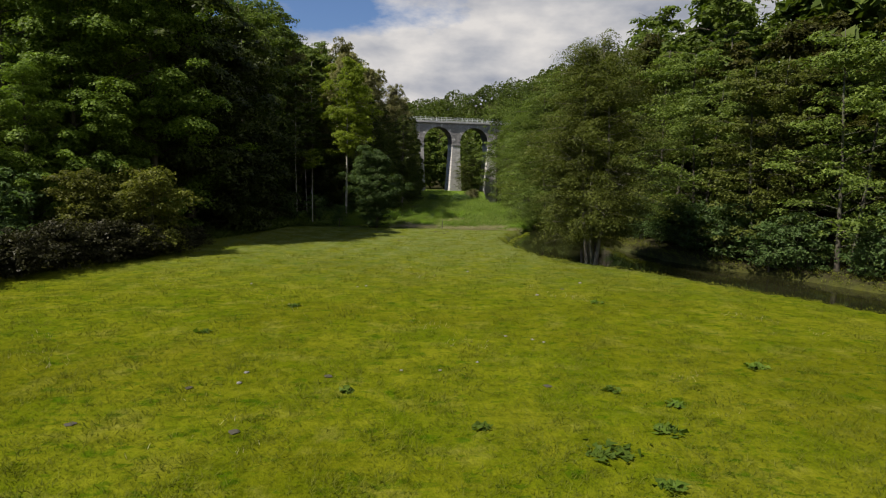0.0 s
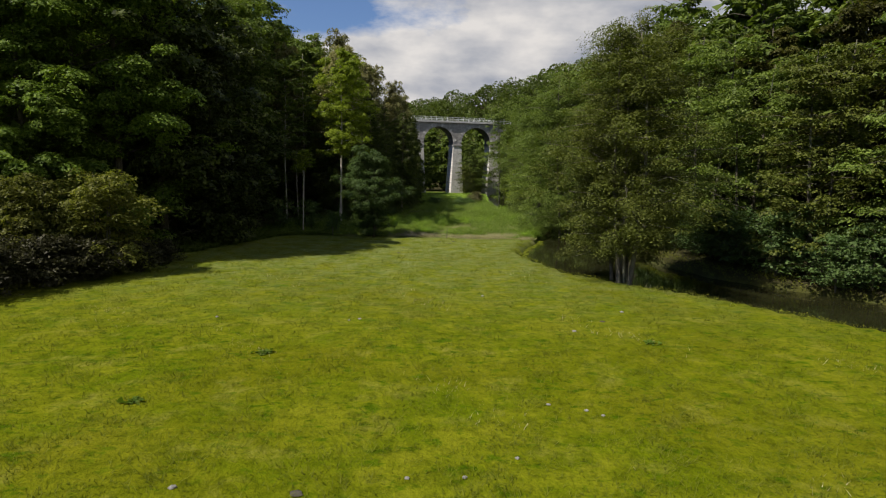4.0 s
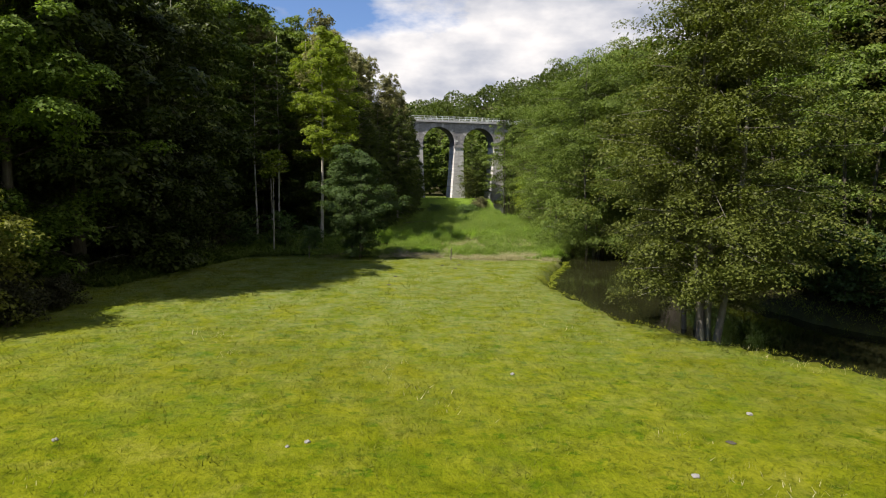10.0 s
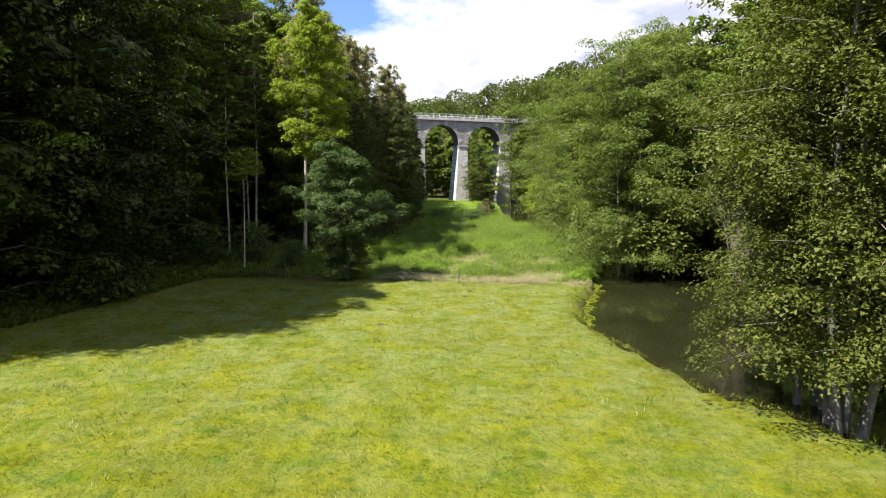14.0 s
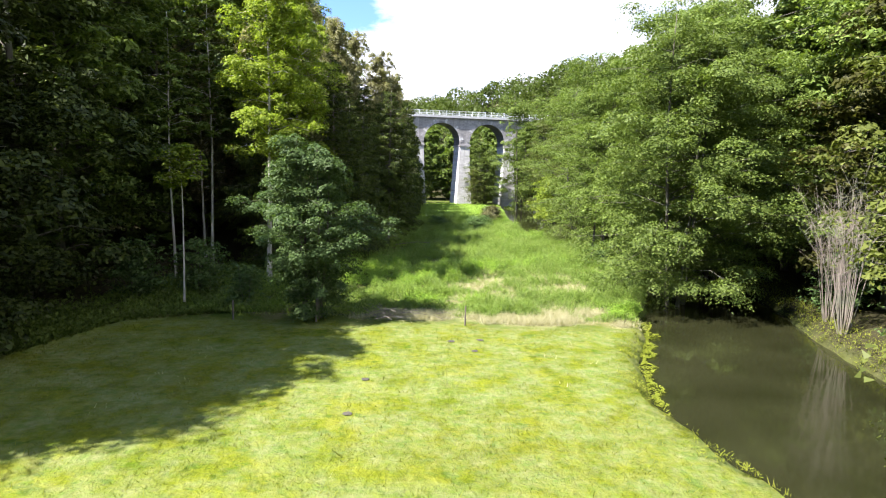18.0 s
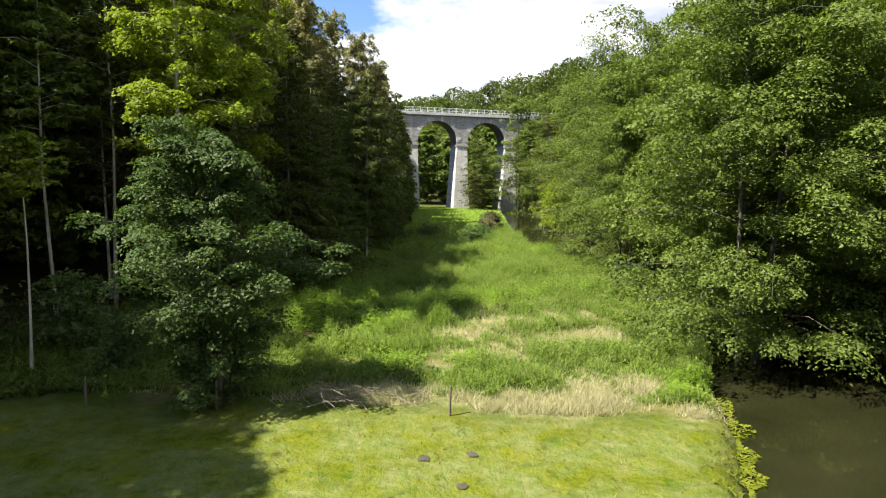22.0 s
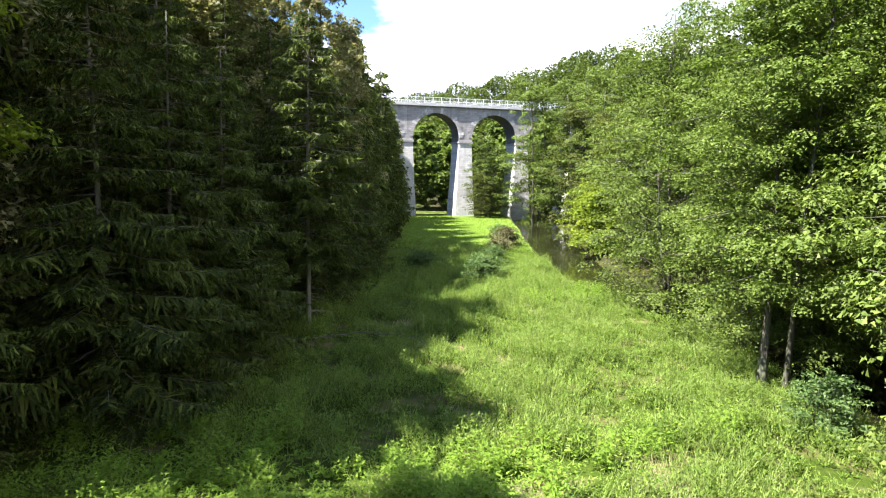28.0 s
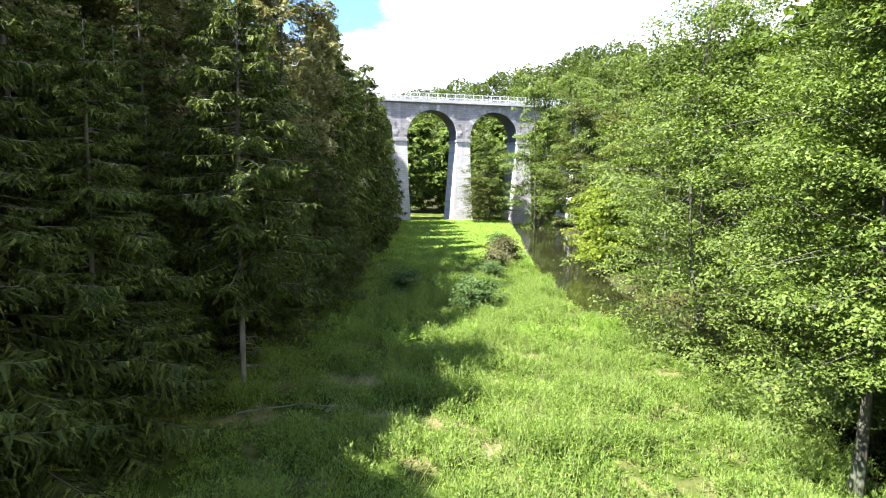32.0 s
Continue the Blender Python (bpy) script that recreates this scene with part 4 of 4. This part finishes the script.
        for k in range(-250, 250):
            if y < 0 and abs(k) < 140:
                box(bm, k * 0.26 - 0.012, k * 0.26 + 0.012, y - 0.012, y + 0.012, DECK_Z + 0.70, DECK_Z + 1.64)
        rail = part("railing", bm, M_RAIL, deck, "pale metal railing along the deck edge")
        first = None
        for k in range(-20, 21):
            if first is None:
                bm = bmesh.new()
                box(bm, -0.06, 0.06, -0.06, 0.06, 0, 1.1)
                first = part("railing_post", bm, M_RAIL, deck)
            else:
                first = child("railing_post", first.data, deck)
            first.location = (k * 1.6, y, DECK_Z + 0.62)


build_viaduct()
build_trees()
far_woods()


# ---------------------------------------------------------------- grass, herbs, banks
def in_meadow(x, y):
    return (x > line_at(WOOD, y) - 1.0) & (x < line_at(BANK_L, y)) & (river_depth(x, y) < -0.15)


def blades(rng, x, y, height, width, bend=0.5):
    """Single tapering blades standing on the land."""
    n = len(x)
    z = land(x, y) - 0.02
    a = rng.uniform(0, 2 * math.pi, n)
    u = np.stack([np.cos(a), np.sin(a), np.zeros(n)], 1) * (width * 0.5)[:, None]
    tip = np.stack([rng.normal(size=n) * bend, rng.normal(size=n) * bend, np.ones(n)], 1) * height[:, None]
    foot = np.stack([x, y, z], 1)
    return np.stack([foot - u, foot + u, foot + tip], 1)


def build_grass():
    r = np.random.default_rng(31)
    n = 520000
    y = 8 + 63 * r.uniform(0, 1, n) ** 1.25
    x = r.uniform(-1, 1, n) * (6 + 0.62 * y)
    clump = wobble(x, y, 1.7, 41) + 0.6 * wobble(x, y, 5.0, 42)
    keep = in_meadow(x, y) & (r.uniform(-1.1, 1.3, n) < clump) & (np.abs(x) < 30)
    x, y, clump = x[keep], y[keep], clump[keep]
    h = r.uniform(0.05, 0.15, len(x)) * (1 + 0.5 * np.clip(clump, 0, 1.5))
    me = quads_mesh("meadow_grass", blades(r, x, y, h, r.uniform(0.012, 0.032, len(x)), 0.8), M_GRASS)
    tagged(new("meadow_grass", me), "short yellow-green tufts of grazed meadow grass", "grass", kind="stuff")
    # taller bleached bents in patches, and along the old fence
    n = 60000
    y = 10 + 62 * r.uniform(0, 1, n)
    x = r.uniform(-24, 24, n)
    patch = wobble(x, y, 0.55, 43) + 0.4 * wobble(x, y, 2.4, 44)
    keep = in_meadow(x, y) & (patch > 0.62 + r.uniform(0, 0.5, n))
    x, y = x[keep], y[keep]
    n2 = 60000
    y2 = 70.2 + np.abs(r.normal(size=n2)) * 1.6
    x2 = r.uniform(-7, 9.0, n2)
    k2 = dryness(x2, y2) * (0.75 + 0.5 * wobble(x2, y2, 2.2, 46)) > r.uniform(0.2, 0.95, n2)
    n3 = 70000
    x3, y3 = r.uniform(-4, 8, n3), r.uniform(72, 104, n3)
    k3 = dryness(x3, y3) > r.uniform(0.15, 0.9, n3)
    x3, y3 = x3[k3], y3[k3]
    x, y = np.concatenate([x, x2[k2], x3]), np.concatenate([y, y2[k2], y3])
    ok = river_depth(x, y) < -0.1
    x, y = x[ok], y[ok]
    h = np.where(y > 70, r.uniform(0.10, 0.42, len(x)), r.uniform(0.08, 0.22, len(x)))
    me = quads_mesh("dry_grass", blades(r, x, y, h, r.uniform(0.012, 0.03, len(x)), 0.55), M_STRAW)
    tagged(new("dry_grass", me), "bleached dry grass stalks in patches", "grass", kind="stuff")


def herb_patch(rng, x, y, height, size, per, rise=(0.1, 1.5), slim=0.2):
    """Upright leafy stems: leaves in tiers that grow smaller to the top."""
    n = len(x)
    z = land(x, y)
    t = (np.arange(per) + 0.5) / per
    tt = np.tile(t, n) + rng.uniform(-0.06, 0.06, n * per)
    lean = rng.normal(size=(n, 2)) * 0.12
    H = np.repeat(height, per)
    a = rng.uniform(0, 2 * math.pi, n * per)
    out = (0.07 + 0.16 * (1 - tt)) * (0.6 + 0.4 * H)
    c = np.stack([np.repeat(x, per) + np.repeat(lean[:, 0], per) * H * tt + np.cos(a) * out,
                  np.repeat(y, per) + np.repeat(lean[:, 1], per) * H * tt + np.sin(a) * out, np.repeat(z, per) + H * (0.22 + 0.78 * tt)], 1)
    d = np.stack([np.cos(a), np.sin(a), rng.uniform(*rise, n * per)], 1)
    d /= np.linalg.norm(d, axis=1)[:, None] * 0.8
    s = (size * np.repeat(rng.uniform(0.7, 1.3, n), per) * (1.15 - 0.5 * tt))[:, None]
    w = np.stack([-np.sin(a), np.cos(a), rng.normal(size=n * per) * 0.3], 1)
    return np.stack([c - d * s * 0.4 + w * s * slim, c - d * s * 0.4 - w * s * slim, c + d * s * 0.7 - np.array([0, 0, 0.12]) * s], 1)


def herb_places(r, n, y0, y1, power):
    """Places among the herbs, thinned where the grass is bleached and under the wood."""
    y = y0 + (y1 - y0) * r.uniform(0, 1, n) ** power
    lo, hi = line_at(WOOD, y) - 2.5, line_at(BANK_L, y) + 0.2
    x = lo + (hi - lo) * r.uniform(0, 1, n)
    dens = 0.62 + 0.6 * wobble(x, y, 1.0, 51) + 0.5 * wobble(x, y, 2.3, 52)
    straw = smooth01(dryness(x, y), 0.15, 0.75)
    dens = dens * (1 - 0.86 * straw) * (0.35 + 0.65 * smooth01(x - line_at(WOOD, y), -1.5, 4)) * (0.45 + 0.55 * smooth01(y, 72.0, 75))
    keep = (r.uniform(0, 1, n) < dens) & (river_depth(x, y) < -0.05)
    return x[keep], y[keep]


def herb_height(x, y):
    h = (0.56 + 0.3 * wobble(x, y, 0.4, 53) + 0.42 * wobble(x, y, 1.0, 51) + 0.4 * wobble(x, y, 2.3, 52)).clip(0.16, 1.6)
    return h * (0.55 + 0.45 * smooth01(y, 72, 78)) * (1 - 0.55 * smooth01(dryness(x, y), 0.1, 0.6))


def build_herbs():
    r = np.random.default_rng(37)
    x, y = herb_places(r, 84000, 71.5, 140, 1.35)
    nettle = smooth01(wobble(x, y, 0.33, 58) + 1.5 * np.exp(-((x + 5.0) ** 2 + (y - 81) ** 2) / 32), 0.45, 0.85) > r.uniform(0.1, 1, len(x))
    h = herb_height(x, y) * r.uniform(0.7, 1.25, len(x)) * np.where(nettle, 1.2, 1.0)
    me = quads_mesh("tall_herbs", herb_patch(r, x[~nettle], y[~nettle], h[~nettle], 0.115, 13, (0.1, 1.9), 0.18), M_HERB)
    tagged(new("tall_herbs", me), "dense waist-high green herbs beyond the fence", "herbs", kind="stuff")
    me = quads_mesh("nettles", herb_patch(r, x[nettle], y[nettle], h[nettle], 0.12, 14, (-0.3, 0.9), 0.25), M_NETTLE)
    tagged(new("nettles", me), "bright yellow-green nettle clumps among the herbs", "nettles", kind="stuff")
    # long grass standing between the herbs
    x, y = herb_places(r, 160000, 71.2, 132, 1.5)
    keep = 0.55 + 0.6 * wobble(x, y, 0.7, 59) > r.uniform(0, 1, len(x))
    x, y = x[keep], y[keep]
    h = (herb_height(x, y) + 0.1) * r.uniform(0.5, 1.3, len(x))
    me = quads_mesh("long_grass", blades(r, x, y, h, r.uniform(0.014, 0.032, len(x)), 0.4), M_LONGGRASS)
    tagged(new("long_grass", me), "long pale-green grass standing among the herbs", "grass", kind="stuff")
    n = 20000
    y = 136 + 52 * r.uniform(0, 1, n)
    lo, hi = line_at(WOOD, y) - 2, line_at(BANK_L, y) + 0.2
    x = lo + (hi - lo) * r.uniform(0, 1, n)
    keep = river_depth(x, y) < -0.1
    x, y = x[keep], y[keep]
    h = (0.3 + 0.2 * wobble(x, y, 0.3, 55)).clip(0.12, 0.55)
    me = quads_mesh("tall_herbs", herb_patch(r, x, y, h, 0.27, 5), M_HERB)
    tagged(new("tall_herbs", me), "green tall herbs on the valley floor before the viaduct", "herbs", kind="stuff")
    # rough low growth under the wood's edge
    n = 9000
    y = 56 + 30 * r.uniform(0, 1, n)
    x = line_at(WOOD, y) + 1.5 - np.abs(r.normal(size=n)) * 3.5 + 4.5 * smooth01(y, 69, 72)
    me = quads_mesh("undergrowth", herb_patch(r, x, y, r.uniform(0.1, 0.45, n) * (1 + 0.8 * smooth01(line_at(WOOD, y) - x, -2, 2)), 0.2, 5), M_LEAF)
    tagged(new("undergrowth", me), "rough dark undergrowth along the shaded wood edge", "undergrowth", kind="stuff")
    # herbs along both banks of the river
    n = 9000
    y = r.uniform(30, 125, n)
    side = r.uniform(0, 1, n) < 0.45
    x = np.where(side, line_at(BANK_L, y) - np.abs(r.normal(size=n)) * 0.4 - 0.1, line_at(BANK_R, y) + np.abs(r.normal(size=n)) * 1.2 - 0.2)
    h = np.where(side, r.uniform(0.06, 0.22, n), r.uniform(0.2, 0.7, n))
    keep = r.uniform(0, 1, n) < np.where(side, 0.12 + 0.4 * wobble(x, y, 1.2, 56), 0.9)
    me = quads_mesh("bank_herbs", herb_patch(r, x[keep], y[keep], h[keep], 0.10, 5), M_GRASS)
    tagged(new("bank_herbs", me), "green herbs growing along the river banks", "herbs", kind="stuff")
    # bright floating leaves that trail from the bank
    pts = []
    for y0, y1, n in ((61.0, 73.5, 900), (112, 140, 900), (66, 70, 200)):
        y = r.uniform(y0, y1, n)
        reach = np.clip(0.30 + 0.45 * wobble(y * 0 + 3, y, 2.6, 57), 0.03, 1.2)
        x = line_at(BANK_L, y) + 0.25 + r.uniform(-0.5, 1, n) * reach
        pts.append(np.stack([x, y, np.full(n, -0.47) + r.uniform(0, 0.06, n) + 0.35 * np.clip(-(x - line_at(BANK_L, y)), 0, 1)], 1))
    me = quads_mesh("floating_leaves", leaves(r, np.concatenate(pts), 0.085, 3.0, 1.9), M_FRINGE)
    tagged(new("floating_leaves", me), "bright yellow-green leaves trailing from the bank on the water", "water plants", kind="stuff")


def build_fence():
    fence = tagged(empty("fence", (0, 70, 0)), "old wire stock fence with weathered wooden posts", "fence")
    r = np.random.default_rng(61)
    tops = []
    for x in (-12.6, -8.45, -1.03):
        v, f = [], []
        z = float(land(x, 70))
        lean = r.uniform(-0.06, 0.06)
        tube(v, f, [(x, 0, z - 0.3), (x + lean * 0.5, 0, z + 0.5), (x + lean, 0.02, z + 0.98)], [0.045, 0.042, 0.036], 8)
        child("post", mesh_of("post", v, f, M_POST), fence)
        tops.append((x, z))
    for h in (0.4, 0.8):
        v, f = [], []
        line = []
        for (x0, z0), (x1, z1) in zip(tops, tops[1:]):
            line += [(x0, 0.06, z0 + h), ((x0 + x1) / 2, 0.06, (z0 + z1) / 2 + h - 0.05)]
        tube(v, f, line + [(tops[-1][0], 0.06, tops[-1][1] + h)], [0.003] * (len(line) + 1), 4)
        child("wire", mesh_of("wire", v, f, M_WIRE), fence)


def twiggy(rng, stems, height, spread, forks):
    v, f = [], []
    for _ in range(stems):
        a, s = rng.uniform(0, 6.28), rng.uniform(0.2, 1)
        tip = np.array([math.cos(a) * spread * s, math.sin(a) * spread * s, height * rng.uniform(0.6, 1)])
        mid = tip * 0.5 + np.array([rng.normal() * 0.1, rng.normal() * 0.1, 0.1 * height])
        tube(v, f, [(0.2 * math.cos(a), 0.2 * math.sin(a), -0.2), mid, tip], [0.024, 0.015, 0.005], 4)
        for _ in range(forks):
            t = rng.uniform(0.3, 0.95)
            p = mid * (2 * t) if t < 0.5 else mid + (tip - mid) * (2 * t - 1)
            q = p + np.array([rng.normal() * 0.35, rng.normal() * 0.35, rng.uniform(0.1, 0.8)]) * height * 0.22
            tube(v, f, [p, q], [0.009, 0.003], 3)
    return v, f


def build_small_things():
    r = np.random.default_rng(71)
    for x, y, s, h, sp in ((17.6, 70.0, 34, 8.2, 2.6), (18.4, 72.6, 26, 7.2, 2.2)):
        v, f = twiggy(r, s, h, sp, 9)
        ob = tagged(empty("dead_shrub", (x, y, float(land(x, y)))), "bare greyish-brown dead shrub leaning over the river", "shrub", "dead shrubs")
        child("brushwood", mesh_of("brushwood", v, f, M_TWIG), ob)
    ob = tagged(empty("branch_pile", (-4.9, 71.0, float(land(-4.9, 71)))), "heap of bleached dead branches against the fence", "branches")
    for _ in range(46):
        v, f = [], []
        p = np.array([r.normal() * 0.9, r.normal() * 0.5, abs(r.normal()) * 0.25 + 0.05])
        d = np.array([r.normal(), r.normal() * 0.6, r.normal() * 0.25])
        d = d / np.linalg.norm(d) * r.uniform(0.25, 0.75)
        tube(v, f, [p - d, p + np.array([0, 0, 0.12]), p + d], [0.014, 0.011, 0.004], 4)
        child("branch", mesh_of("branch", v, f, M_TWIG), ob)
    v, f = [], []
    tube(v, f, [(-2.6, 0, 0.5), (-0.5, 0.3, 0.75), (2.4, 0.1, 0.62)], [0.028, 0.02, 0.008], 6)
    for q in range(9):
        x = r.uniform(-2, 2)
        tube(v, f, [(x, 0.1, 0.65), (x + r.normal() * 0.3, r.normal() * 0.4, 0.9)], [0.02, 0.005], 3)
    ob = tagged(empty("fallen_branch", (-4.6, 98.6, float(land(-4.6, 98.6)))), "grey fallen branch lying across the herbs", "branch")
    child("limb", mesh_of("limb", v, f, M_TWIG), ob)
    # dark leafy docks in the pasture
    for x, y, s in ((4.1, 15.8, 0.5), (5.0, 14.2, 0.22), (5.9, 17.1, 0.3), (5.2, 20.1, 0.2), (11.0, 22.8, 0.22), (-3.0, 19.4, 0.16), (1.0, 17.0, 0.16), (-9.8, 25.5, 0.2), (6.8, 19.0, 0.18), (-7.5, 30.5, 0.2), (7.6, 33.0, 0.18)):
        n = int(60 * s / 0.4)
        d = r.normal(size=(n, 2)) * s * 0.55
        pts = np.stack([d[:, 0] * 1.3, d[:, 1], r.uniform(0.02, 0.10, n)], 1)
        ob = tagged(empty("dock_plant", (x, y, float(land(x, y)))), "low dark-green leafy dock in the pasture", "plant", "docks")
        child("leaves", quads_mesh("leaves", leaves(r, pts, 0.15, 1.2, 1.9), M_DOCK), ob)
    # pale stones and small earth mounds in the turf
    pale, hill = "small pale stone lying in the turf", "small dark molehill in the pasture"
    stones = [(-6.5, 20.8, 0.14), (-6.4, 19.85, 0.13), (-1.5, 21.5, 0.1), (-0.2, 21.6, 0.1), (1.1, 22.6, 0.1), (3.45, 25.7, 0.11), (3.85, 25.35, 0.1), (2.4, 26.1, 0.11), (-4.75, 36.0, 0.14), (-5.2, 35.7, 0.1),
              (-11.3, 35.8, 0.14), (8.0, 38.5, 0.15), (4.85, 34.6, 0.16), (1.2, 41.8, 0.13)]
    hills = [(-3.8, 20.7, 0.24), (3.25, 20.35, 0.22), (-7.75, 19.3, 0.22), (-5.3, 16.3, 0.26), (-9.6, 16.5, 0.24), (6.55, 36.5, 0.2), (-4.9, 58.5, 0.26), (-4.8, 61.7, 0.24), (-1.7, 67.0, 0.28), (-0.4, 67.3, 0.26), (-0.7, 65.6, 0.24)]
    for x, y, s, mat, name, label in [(*p, M_FIELDSTONE, "stone", pale) for p in stones] + [(*p, M_EARTH, "molehill", hill) for p in hills]:
        bm = bmesh.new()
        bmesh.ops.create_icosphere(bm, subdivisions=2, radius=s * 0.6)
        for w in bm.verts:
            w.co *= 1 + 0.25 * math.sin(9 * w.co.x / s + x) * math.cos(7 * w.co.y / s + y)
            w.co.z *= 0.55 if mat is M_FIELDSTONE else 0.13
        me = bpy.data.meshes.new(name)
        bm.to_mesh(me)
        bm.free()
        me.materials.append(mat)
        ob = tagged(new(name, me), label, name, name + "s")
        ob.location = (x, y, float(land(x, y)) + 0.1 * s)


build_grass()
build_herbs()
build_fence()
build_small_things()
